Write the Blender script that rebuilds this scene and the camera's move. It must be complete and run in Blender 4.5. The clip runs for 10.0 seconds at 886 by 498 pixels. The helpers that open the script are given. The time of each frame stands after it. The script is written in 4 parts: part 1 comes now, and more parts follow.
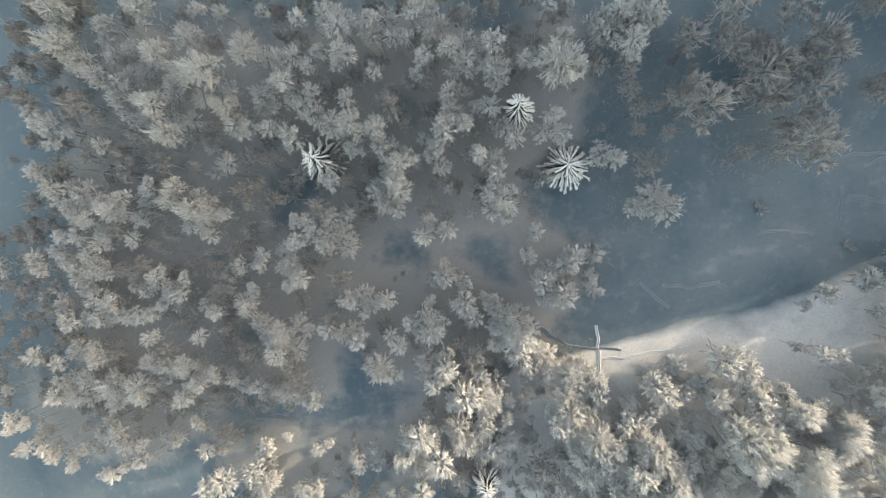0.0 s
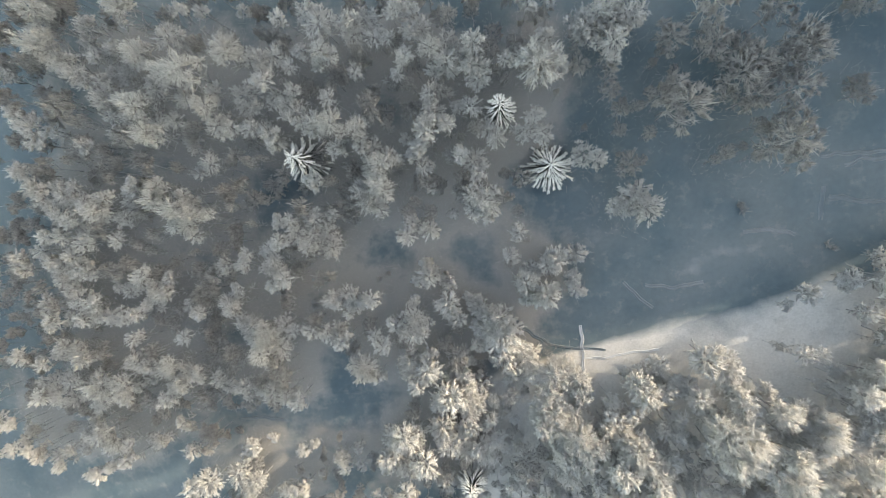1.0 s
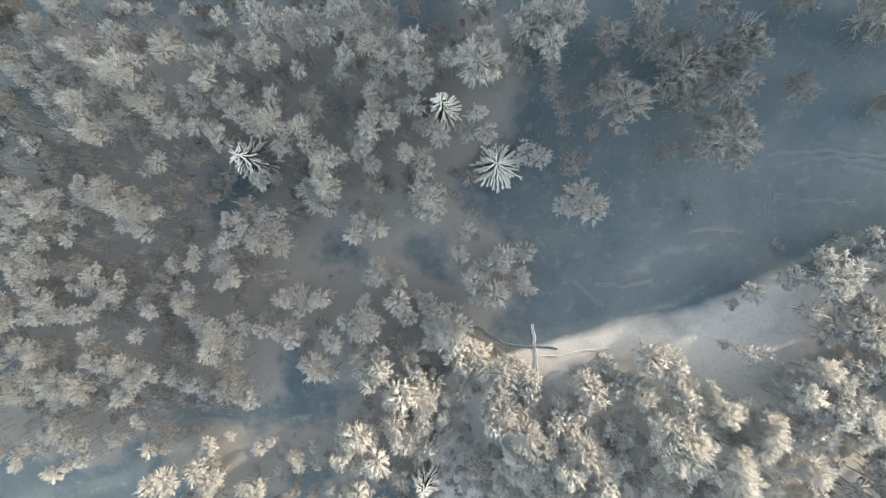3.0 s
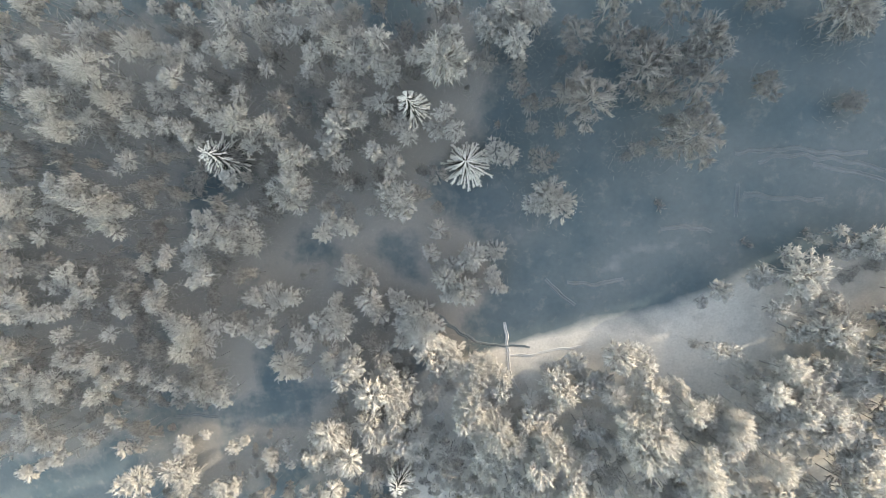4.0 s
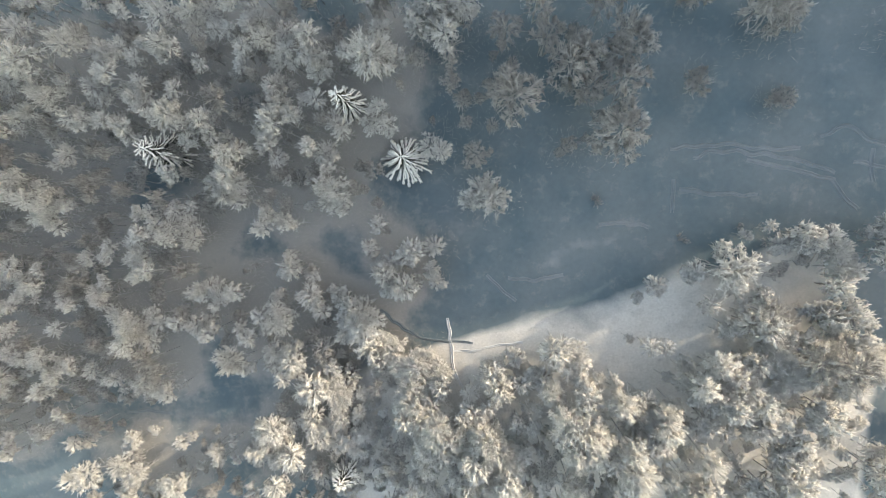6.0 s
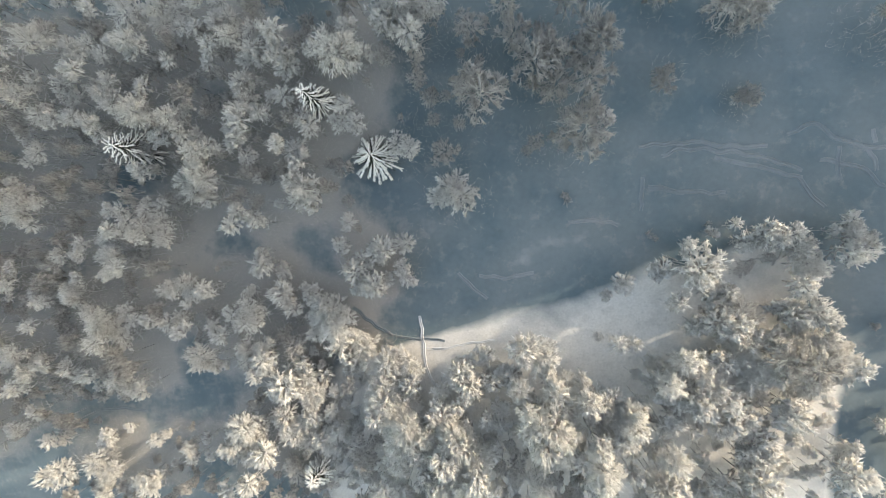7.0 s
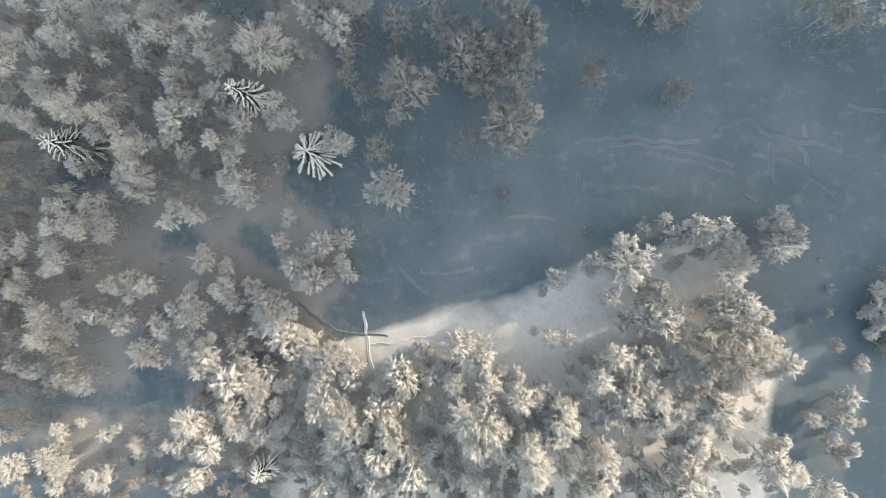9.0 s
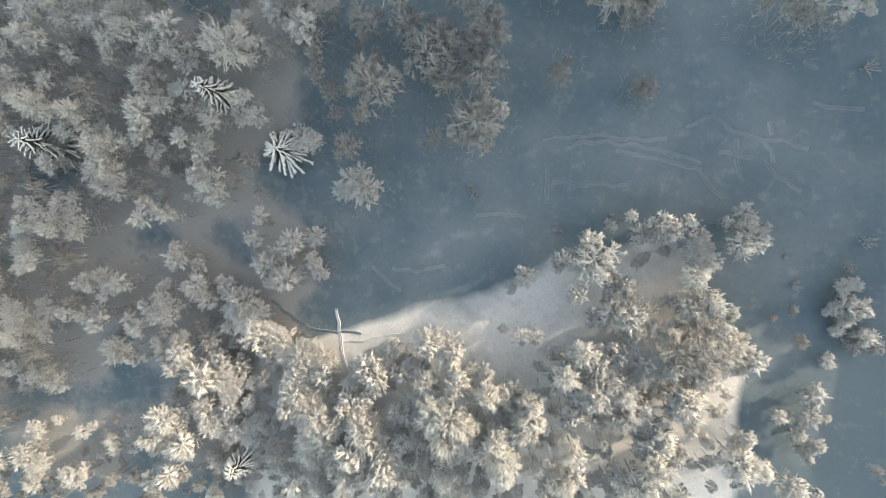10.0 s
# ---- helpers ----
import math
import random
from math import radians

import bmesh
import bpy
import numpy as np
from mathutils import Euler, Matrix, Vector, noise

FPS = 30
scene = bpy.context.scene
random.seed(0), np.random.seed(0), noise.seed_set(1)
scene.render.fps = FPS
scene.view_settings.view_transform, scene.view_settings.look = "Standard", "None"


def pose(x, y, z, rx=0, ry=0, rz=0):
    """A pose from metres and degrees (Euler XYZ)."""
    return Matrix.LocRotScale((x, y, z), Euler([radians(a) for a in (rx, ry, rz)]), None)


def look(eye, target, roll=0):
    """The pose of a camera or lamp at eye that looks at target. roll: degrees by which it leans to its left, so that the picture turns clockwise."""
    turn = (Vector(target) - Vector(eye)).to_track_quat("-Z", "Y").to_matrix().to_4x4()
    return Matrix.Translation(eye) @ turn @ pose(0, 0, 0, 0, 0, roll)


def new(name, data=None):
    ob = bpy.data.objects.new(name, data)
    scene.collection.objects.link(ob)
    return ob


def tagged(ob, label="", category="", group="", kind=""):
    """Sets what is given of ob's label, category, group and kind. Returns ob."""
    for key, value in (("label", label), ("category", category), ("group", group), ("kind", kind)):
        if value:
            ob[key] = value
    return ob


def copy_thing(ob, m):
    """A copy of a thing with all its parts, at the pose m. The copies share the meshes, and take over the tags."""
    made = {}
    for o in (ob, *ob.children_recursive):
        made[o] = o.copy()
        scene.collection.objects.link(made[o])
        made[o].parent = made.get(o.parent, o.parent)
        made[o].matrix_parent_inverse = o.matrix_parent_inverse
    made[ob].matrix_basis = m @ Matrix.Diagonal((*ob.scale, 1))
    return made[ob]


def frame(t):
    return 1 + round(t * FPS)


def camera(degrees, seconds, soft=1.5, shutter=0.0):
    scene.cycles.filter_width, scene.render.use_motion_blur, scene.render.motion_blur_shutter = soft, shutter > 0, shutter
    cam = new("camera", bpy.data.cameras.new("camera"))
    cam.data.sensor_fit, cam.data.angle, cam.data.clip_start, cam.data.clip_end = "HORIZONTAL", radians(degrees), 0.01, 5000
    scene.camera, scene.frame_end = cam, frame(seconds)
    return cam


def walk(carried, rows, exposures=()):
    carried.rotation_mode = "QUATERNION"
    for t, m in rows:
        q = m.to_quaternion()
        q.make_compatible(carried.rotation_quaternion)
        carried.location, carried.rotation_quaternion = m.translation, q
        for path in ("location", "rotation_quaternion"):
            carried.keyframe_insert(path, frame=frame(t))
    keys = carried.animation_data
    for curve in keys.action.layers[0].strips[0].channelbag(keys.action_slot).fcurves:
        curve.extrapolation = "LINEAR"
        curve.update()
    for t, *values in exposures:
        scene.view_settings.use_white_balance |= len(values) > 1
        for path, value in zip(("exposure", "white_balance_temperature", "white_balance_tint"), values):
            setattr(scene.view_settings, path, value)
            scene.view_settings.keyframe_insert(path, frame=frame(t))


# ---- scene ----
EXPOSURE, SKY, SUN = 1.34, 0.26, 2.05
cam = camera(88.8, 10.0, soft=0.7)
# seconds, place, and the small turns from looking straight down
PATH = [
    (0, 0.00, -0.00, 68.01, -3.291, 6.831, -0.000),
    (0.5, 0.97, 0.01, 67.95, -3.289, 6.798, -0.027),
    (1, 2.29, 0.02, 67.78, -3.289, 6.743, -0.030),
    (1.5, 3.84, 0.05, 67.59, -3.291, 6.690, -0.013),
    (2, 5.57, 0.04, 67.39, -3.295, 6.649, 0.011),
    (2.5, 7.50, -0.06, 67.17, -3.289, 6.629, 0.028),
    (4, 13.66, -0.50, 66.54, -3.208, 6.650, 0.040),
    (4.5, 16.01, -0.69, 66.30, -3.169, 6.665, 0.053),
    (5, 18.22, -0.88, 66.11, -3.122, 6.711, 0.089),
    (5.5, 20.40, -1.09, 65.89, -3.082, 6.754, 0.118),
    (7, 26.83, -1.64, 65.23, -3.032, 6.853, 0.206),
    (7.5, 29.13, -1.76, 65.00, -3.068, 6.879, 0.219),
    (8, 31.33, -1.85, 64.78, -3.142, 6.912, 0.201),
    (8.5, 33.49, -1.88, 64.56, -3.231, 6.924, 0.183),
    (9, 35.64, -1.92, 64.36, -3.317, 6.925, 0.164),
    (9.5, 37.69, -1.99, 64.22, -3.402, 6.929, 0.156),
    (10, 39.82, -2.07, 64.04, -3.486, 6.917, 0.157),
]
walk(cam, [(t, pose(x, y, z, rx, ry, rz)) for t, x, y, z, rx, ry, rz in PATH], exposures=[(0.0, EXPOSURE, 9950, 10.5), (10.0, EXPOSURE + 0.08, 9950, 10.5)])

# ---- light ----
ELEVATION, AZIMUTH = radians(19.0), radians(28.0)
TO_SUN = Vector((math.cos(ELEVATION) * math.cos(AZIMUTH), math.cos(ELEVATION) * math.sin(AZIMUTH), math.sin(ELEVATION)))
world = bpy.data.worlds.new("winter_sky")
scene.world = world
world.use_nodes = True
sky = world.node_tree.nodes.new("ShaderNodeTexSky")
sky.sky_type, sky.sun_disc = "NISHITA", False
sky.sun_elevation, sky.sun_rotation = ELEVATION, math.pi / 2 - AZIMUTH
sky.air_density, sky.dust_density, sky.ozone_density = 1.0, 1.1, 1.0
world.node_tree.nodes["Background"].inputs["Strength"].default_value = SKY
world.node_tree.links.new(sky.outputs["Color"], world.node_tree.nodes["Background"].inputs["Color"])
sun_data = bpy.data.lights.new("sun", "SUN")
sun_data.energy, sun_data.angle, sun_data.color = SUN, radians(0.6), (0.98, 0.99, 1.0)
sun = new("sun", sun_data)
sun.matrix_world = look(TO_SUN * 300, (0, 0, 0))


# ---- materials ----
def nodes_of(name):
    mat = bpy.data.materials.new(name)
    mat.use_nodes = True
    tree = mat.node_tree
    return mat, tree, tree.nodes["Principled BSDF"]


def add(tree, kind, links=(), **values):
    node = tree.nodes.new(kind)
    for key, value in values.items():
        node.inputs[key].default_value = value
    for key, source in links:
        tree.links.new(source, node.inputs[key])
    return node


def ramp(tree, source, low, high, at=(0.0, 1.0)):
    node = tree.nodes.new("ShaderNodeValToRGB")
    node.color_ramp.elements[0].position, node.color_ramp.elements[1].position = at
    node.color_ramp.elements[0].color, node.color_ramp.elements[1].color = (*low, 1), (*high, 1)
    tree.links.new(source, node.inputs["Fac"])
    return node.outputs["Color"]


def blend(tree, how, fac, a, b):
    node = tree.nodes.new("ShaderNodeMix")
    node.data_type, node.blend_type = "RGBA", how
    for socket, value in ((node.inputs[0], fac), (node.inputs[6], a), (node.inputs[7], b)):
        if isinstance(value, (int, float)):
            socket.default_value = value
        elif isinstance(value, tuple):
            socket.default_value = (*value, 1)
        else:
            tree.links.new(value, socket)
    return node.outputs[2]


def frost_material(name, dark, light, bark, cover, glow=0.0):
    """Hoarfrost on twigs: light crystals in clumps, with bark showing below and where the frost is thin."""
    mat, tree, bsdf = nodes_of(name)
    place = tree.nodes.new("ShaderNodeTexCoord").outputs["Object"]
    grain = add(tree, "ShaderNodeTexNoise", [("Vector", place)], Scale=2.6, Detail=3.0)
    patch = add(tree, "ShaderNodeTexNoise", [("Vector", place)], Scale=1.7, Detail=3.0)
    frost = ramp(tree, grain.outputs["Fac"], dark, light, (0.38, 0.6))
    each = tree.nodes.new("ShaderNodeObjectInfo").outputs["Random"]
    frost = blend(tree, "MULTIPLY", 1.0, frost, ramp(tree, each, (0.92, 0.915, 0.91), (1.0, 1.0, 1.0)))
    geometry = tree.nodes.new("ShaderNodeNewGeometry")
    island = ramp(tree, geometry.outputs["Random Per Island"], (0.86, 0.855, 0.855), (1.0, 1.0, 1.0), (0.0, 0.6))
    frost = blend(tree, "MULTIPLY", 0.9, frost, island)
    up = add(tree, "ShaderNodeSeparateXYZ", [("Vector", geometry.outputs["Normal"])]).outputs["Z"]
    mixed = add(tree, "ShaderNodeMath", [(0, up), (1, patch.outputs["Fac"])])
    bare = ramp(tree, mixed.outputs[0], (1, 1, 1), (0, 0, 0), (cover, cover + 0.25))
    tree.links.new(blend(tree, "MIX", bare, frost, bark), bsdf.inputs["Base Color"])
    bsdf.inputs["Roughness"].default_value = 0.85
    bump = add(tree, "ShaderNodeBump", [("Height", grain.outputs["Fac"])], Strength=0.25, Distance=0.05)
    tree.links.new(bump.outputs["Normal"], bsdf.inputs["Normal"])
    if glow:
        through_light = add(tree, "ShaderNodeBsdfTranslucent", [("Color", frost)])
        both = add(tree, "ShaderNodeMixShader", [(1, bsdf.outputs["BSDF"]), (2, through_light.outputs["BSDF"])], Fac=glow)
        tree.links.new(both.outputs["Shader"], tree.nodes["Material Output"].inputs["Surface"])
    return mat


def snow_material(name, litter_and_light, low=(0.075, 0.122, 0.147), high=(0.132, 0.17, 0.19)):
    mat, tree, bsdf = nodes_of(name)
    place = tree.nodes.new("ShaderNodeTexCoord").outputs["Object"]
    broad = add(tree, "ShaderNodeTexNoise", [("Vector", place)], Scale=0.09, Detail=4.0)
    fine = add(tree, "ShaderNodeTexNoise", [("Vector", place)], Scale=1.3, Detail=6.0, Roughness=0.6)
    grains = add(tree, "ShaderNodeTexNoise", [("Vector", place)], Scale=14.0, Detail=3.0)
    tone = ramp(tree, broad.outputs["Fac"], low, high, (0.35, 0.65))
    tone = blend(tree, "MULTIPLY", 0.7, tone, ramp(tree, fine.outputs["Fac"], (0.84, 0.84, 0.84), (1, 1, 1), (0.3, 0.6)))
    if litter_and_light:
        # lighter warm tone painted on the bank, standing in for its sunlight and haze
        bank_sun = tree.nodes.new("ShaderNodeAttribute")
        bank_sun.attribute_name = "sunlit_bank"
        fleck = add(tree, "ShaderNodeTexNoise", [("Vector", place)], Scale=3.2, Detail=7.0, Roughness=0.7)
        stalks = ramp(tree, fleck.outputs["Fac"], (0.45, 0.437, 0.42), (0.65, 0.636, 0.615), (0.2, 0.7))
        patchy = add(tree, "ShaderNodeMath", [(0, bank_sun.outputs["Fac"]), (1, broad.outputs["Fac"])])
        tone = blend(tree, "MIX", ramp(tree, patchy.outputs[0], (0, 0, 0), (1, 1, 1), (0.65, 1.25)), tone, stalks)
        # grey litter under trees, its tone also painted for the shade and haze there
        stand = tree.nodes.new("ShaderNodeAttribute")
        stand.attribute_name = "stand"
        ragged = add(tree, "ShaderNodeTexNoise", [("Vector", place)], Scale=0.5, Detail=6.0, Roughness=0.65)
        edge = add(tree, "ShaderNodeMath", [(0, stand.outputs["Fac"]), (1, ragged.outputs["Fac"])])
        # blue tone painted at the west and east edges for their deep shade
        edge_shade = tree.nodes.new("ShaderNodeAttribute")
        edge_shade.attribute_name = "edge_shade"
        bare = add(tree, "ShaderNodeMath", [(0, edge_shade.outputs["Fac"]), (1, fine.outputs["Fac"])])
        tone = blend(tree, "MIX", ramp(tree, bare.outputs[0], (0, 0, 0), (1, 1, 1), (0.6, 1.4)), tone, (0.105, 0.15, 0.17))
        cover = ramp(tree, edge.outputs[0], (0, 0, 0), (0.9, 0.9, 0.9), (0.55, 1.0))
        floor_tone = ramp(tree, grains.outputs["Fac"], (0.24, 0.232, 0.224), (0.36, 0.35, 0.34), (0.3, 0.7))
        tone = blend(tree, "MIX", cover, tone, floor_tone)
    tree.links.new(tone, bsdf.inputs["Base Color"])
    bsdf.inputs["Roughness"].default_value = 0.75
    wind = add(tree, "ShaderNodeTexNoise", [("Vector", add(tree, "ShaderNodeMapping", [("Vector", place)], Scale=(0.12, 0.5, 0.3)).outputs["Vector"])], Scale=1.0, Detail=5.0)
    height = add(tree, "ShaderNodeMath", [(0, fine.outputs["Fac"]), (1, grains.outputs["Fac"])])
    height2 = add(tree, "ShaderNodeMath", [(0, height.outputs[0]), (1, wind.outputs["Fac"])])
    bump = add(tree, "ShaderNodeBump", [("Height", height2.outputs[0])], Strength=0.35, Distance=0.12)
    tree.links.new(bump.outputs["Normal"], bsdf.inputs["Normal"])
    return mat


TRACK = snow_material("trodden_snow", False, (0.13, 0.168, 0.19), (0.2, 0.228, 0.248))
# packed snow of the two sunlit trails, their light put into its tone
LIT_PACKED = snow_material("sunlit_packed_snow", False, (0.5, 0.51, 0.52), (0.66, 0.67, 0.68))
FLOOR = snow_material("snow_litter_and_painted_light", True)
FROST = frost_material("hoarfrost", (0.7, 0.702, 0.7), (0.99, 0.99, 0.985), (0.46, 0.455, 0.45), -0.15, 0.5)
# lit copy of the hoarfrost for bank trees: sunlight and haze put into its tone
SUNLIT_FROST = frost_material("sunlit_hoarfrost", (0.88, 0.88, 0.875), (0.99, 0.99, 0.985), (0.7, 0.695, 0.69), -0.25, 0.66)
# dimmer frost: thin trees, and shade painted into lower crowns and thickets
THIN_AND_SHADED_FROST = frost_material("thin_and_shaded_frost", (0.42, 0.415, 0.41), (0.68, 0.675, 0.668), (0.27, 0.255, 0.245), -0.1, 0.4)
BARK = frost_material("snowy_bark", (0.36, 0.37, 0.38), (0.5, 0.51, 0.52), (0.16, 0.15, 0.145), 0.3)
NEEDLES = frost_material("snowy_needles", (0.82, 0.815, 0.78), (0.95, 0.94, 0.91), (0.022, 0.030, 0.022), 0.5)
DARK_NEEDLES = frost_material("dark_needles", (0.05, 0.06, 0.05), (0.12, 0.13, 0.11), (0.015, 0.02, 0.015), 0.9)
BRUSH = frost_material("brushwood", (0.36, 0.34, 0.33), (0.56, 0.54, 0.52), (0.16, 0.14, 0.13), 0.15)


# stands of trees on the plan: x, y, crown radius, height
TALL_1 = [
    (-84.3, -33.8, 2, 7.5), (-81.4, -40, 1.8, 7.6), (-80.1, -36.4, 2, 7.2), (-79.3, -6.8, 1.7, 7.1), (-78.8, -40.5, 2, 7.7), (-76.5, -40.6, 1.8, 7),
    (-74.6, -40.7, 1.6, 6.4), (-72.6, -25.7, 1.7, 7.3), (-71.3, -5.8, 1.8, 7.1), (-70.6, -7.2, 1.7, 6.8), (-69.9, -26.5, 2.4, 8.2), (-69.2, -28.5, 2.2, 8.2),
    (-69.1, -12.7, 1.7, 6.6), (-68.8, -38.7, 1.6, 6.3), (-68.8, 8.4, 1.6, 8.1), (-68.4, -21.4, 1.7, 7.1), (-68.4, -14.6, 1.9, 7), (-68.3, 20.9, 1.7, 8.9),
    (-67.6, -4, 1.6, 6.5), (-67.5, -29.5, 1.7, 7.5), (-67.2, -26.4, 2.2, 7.9), (-66.9, -19.9, 1.9, 7.3),
]
TALL_2 = [
    (-66.6, -37, 1.6, 6.5), (-66.5, -5.3, 1.6, 6.3), (-65.6, -21.3, 1.9, 7.4), (-65.3, -33.9, 1.7, 6.3), (-65.1, -15, 1.7, 6.4), (-64.9, 5.4, 1.9, 9.3),
    (-64.7, -37.3, 2.6, 8), (-64.7, -8.9, 1.7, 6.4), (-64.2, 3.3, 1.8, 9), (-63.7, -28.1, 2.4, 8.5), (-63.7, -10.8, 1.9, 6.5), (-63.7, -7.1, 2.3, 7.1),
    (-63.6, 2.1, 1.6, 8.7), (-63.3, -29.6, 2.1, 7.9), (-63.3, -20.2, 2.3, 7.9), (-63.2, 13.1, 1.9, 8.9), (-63.1, -38.5, 1.8, 6.7), (-62.5, -12.1, 2.7, 7.5),
    (-62.5, -2.1, 1.8, 7.4), (-62.4, 5, 2.3, 9.9), (-62.2, -4.8, 1.6, 6.5), (-62.2, 1.7, 2.1, 9.4), (-61.8, -37.3, 2.2, 7.2),
]
TALL_3 = [
    (-61.2, -13.6, 1.9, 6.2), (-61, -15, 1.7, 6), (-61, -6.6, 2.3, 7.3), (-60.8, 4.5, 1.7, 9), (-60.7, -26.7, 3.1, 9.6), (-60.2, 2.5, 2, 9.2),
    (-60.1, -7.9, 1.9, 6.6), (-59.7, -1.3, 2, 8), (-59.5, -3, 1.8, 7.3), (-58.5, 24.6, 2.5, 12.5), (-58.2, 22.7, 2.2, 12.1), (-57.7, 2.9, 1.8, 8.8),
    (-56.7, 22, 2.2, 11.9), (-56.6, -26, 2.1, 7.3), (-56.6, 25.6, 2.5, 12.5), (-56.5, 1.7, 2, 9), (-55.5, 23.7, 2.7, 12.6), (-55.4, -27, 1.7, 6.8),
    (-55.2, -14.3, 2.3, 6.7), (-55.1, 20.6, 1.8, 11.1), (-54.5, -10.2, 1.9, 5.9), (-54.4, 2.1, 2.2, 9.6), (-54.1, -18.4, 1.9, 7),
]
TALL_4 = [
    (-53.9, -36.5, 2, 6.5), (-53.8, -2.9, 1.6, 7.4), (-53.6, -21.7, 2.3, 7.9), (-53.1, 0.9, 2.4, 9.9), (-51.9, -8.2, 2.4, 7.4), (-51.6, 25.9, 1.7, 9.9),
    (-51.3, -22.1, 1.9, 7.8), (-51.2, -28.2, 1.7, 7.2), (-51, 3.3, 2.4, 10.3), (-51, 16, 1.7, 9.7), (-50.5, 23.6, 2, 10.4), (-50.1, -9.6, 2, 6.8),
    (-49.8, -25.4, 1.9, 8.1), (-49.6, -11.4, 1.9, 6.6), (-49.6, 21.1, 1.9, 10), (-48.8, -22.9, 1.9, 8.1), (-48.5, 20, 1.6, 9.7), (-47.9, 17.4, 1.6, 9.8),
    (-47.7, -21.9, 2.3, 8.5), (-47.5, -24.3, 2.3, 8.7), (-47.4, 14.3, 2, 10.6), (-46.7, 21.3, 1.6, 9.7), (-46.6, -17.4, 1.6, 7.5),
]
TALL_5 = [
    (-45.6, 3.3, 2.3, 10.3), (-45.5, -43.8, 2.3, 6.3), (-45.5, 26.7, 2.5, 11.5), (-45.2, 16, 2.7, 11.9), (-44.9, 5.3, 2.1, 9.9), (-44.4, -1.2, 1.7, 9.1),
    (-44.3, 13, 2.5, 12), (-44.2, 1.3, 2.3, 10.3), (-43.7, 22.3, 2.5, 11.6), (-43.5, -13.5, 2, 8), (-43, 3.3, 2.5, 10.6), (-42.6, 18, 2.8, 12.3),
    (-42.5, 11.9, 2.5, 12), (-42.2, -2.2, 1.6, 8.8), (-41.2, -24.4, 1.7, 7.1), (-41.2, 0, 1.9, 9.9), (-41.2, 2.5, 1.9, 9.9), (-41, 23.7, 3, 12.7),
    (-40.9, -47.9, 1.8, 5.4), (-40.8, 10.9, 2, 10.8), (-40.7, -42.5, 2.7, 6.5), (-40.3, 13.7, 1.6, 10.6), (-39.7, -25.9, 1.7, 6.9),
]
TALL_6 = [
    (-39.6, 1.7, 2.1, 10.1), (-39.4, 16.5, 1.6, 10.6), (-39.2, -13.8, 1.6, 7.9), (-39.1, 18.2, 2.2, 11.5), (-38.9, -38.7, 1.8, 4.4), (-38.8, -12, 2.2, 8.8),
    (-38.7, -47.4, 1.8, 5.4), (-38.7, -43.9, 2.7, 6.5), (-37.3, -5.8, 1.6, 8.7), (-37.2, -43.4, 2, 5.5), (-37.2, 7.9, 1.7, 9.9), (-37.1, -25.3, 1.9, 7.2),
    (-36.9, -12.4, 1.8, 8.4), (-36.7, 19.3, 3.3, 13.2), (-36.6, -15.5, 2, 9.1), (-35.5, 17.1, 1.6, 10.6), (-35.2, 13.1, 2.7, 12.4), (-35.2, 15.3, 2.2, 11.6),
    (-35, -26.6, 2.1, 7.7), (-34.5, -15.8, 2.8, 10.4), (-33.6, 12.8, 1.8, 11.1), (-33.1, -18.5, 2.6, 10), (-32.6, -16.7, 2.5, 9.7),
]
TALL_7 = [
    (-32.5, -26.4, 2.6, 8.3), (-32.3, 22.6, 2.1, 10.6), (-32, -19.8, 2.5, 9.8), (-31.7, -44.3, 2.2, 6.2), (-31.6, 16.3, 2.9, 11.9), (-31.4, -17.6, 2.1, 9.1),
    (-30.9, 14.7, 1.6, 10.1), (-30.9, 21.5, 2.5, 10.9), (-30.5, -3.6, 2.2, 10.4), (-30.4, -18.9, 2.7, 10), (-30.2, -26.4, 2.3, 7.9), (-30.2, -5.7, 1.8, 9.7),
    (-30.1, -45.5, 2.5, 6.7), (-30.1, -7.4, 2, 9.8), (-29.9, -15.4, 2.5, 9.4), (-29.4, 12.2, 2, 10.6), (-29.3, -37.3, 1.6, 4.2), (-29.2, 21.9, 1.6, 9.4),
    (-27.6, 10.3, 1.8, 10.7), (-27.2, 16, 2, 10.4), (-26.4, 21.3, 1.6, 9), (-26, -2, 1.8, 10), (-25.1, 16.2, 1.8, 10.3),
]
TALL_8 = [
    (-24.3, -1.2, 2.5, 11.2), (-24.2, 14.7, 2.9, 12.1), (-23.4, -3.2, 1.8, 10.2), (-23.4, 0.5, 2.3, 10.7), (-23.1, -16.7, 1.9, 8), (-22.2, 26.5, 1.8, 9.3),
    (-22.1, -38, 1.8, 5.4), (-21.9, -1.1, 2.3, 10.8), (-21.9, 11.8, 2, 11.3), (-21.9, 13.6, 2.7, 12.1), (-21.6, -16.2, 2.3, 8.7), (-21.5, -12.2, 1.8, 8.5),
    (-21.2, -2.8, 2, 10.4), (-20.9, 21.8, 2, 9.1), (-20.3, -10.4, 2.4, 9.3), (-20.2, 25.4, 3.3, 11.7), (-19.3, 10.5, 2.3, 11.3), (-19.3, 12.6, 2.7, 11.7),
    (-18.7, -11.2, 2.7, 9.5), (-17.2, -11.7, 2.1, 8.3), (-17, -22.3, 2.1, 6.8), (-16.6, 13.8, 2, 9.6), (-16.5, 4.7, 1.7, 9.9),
]
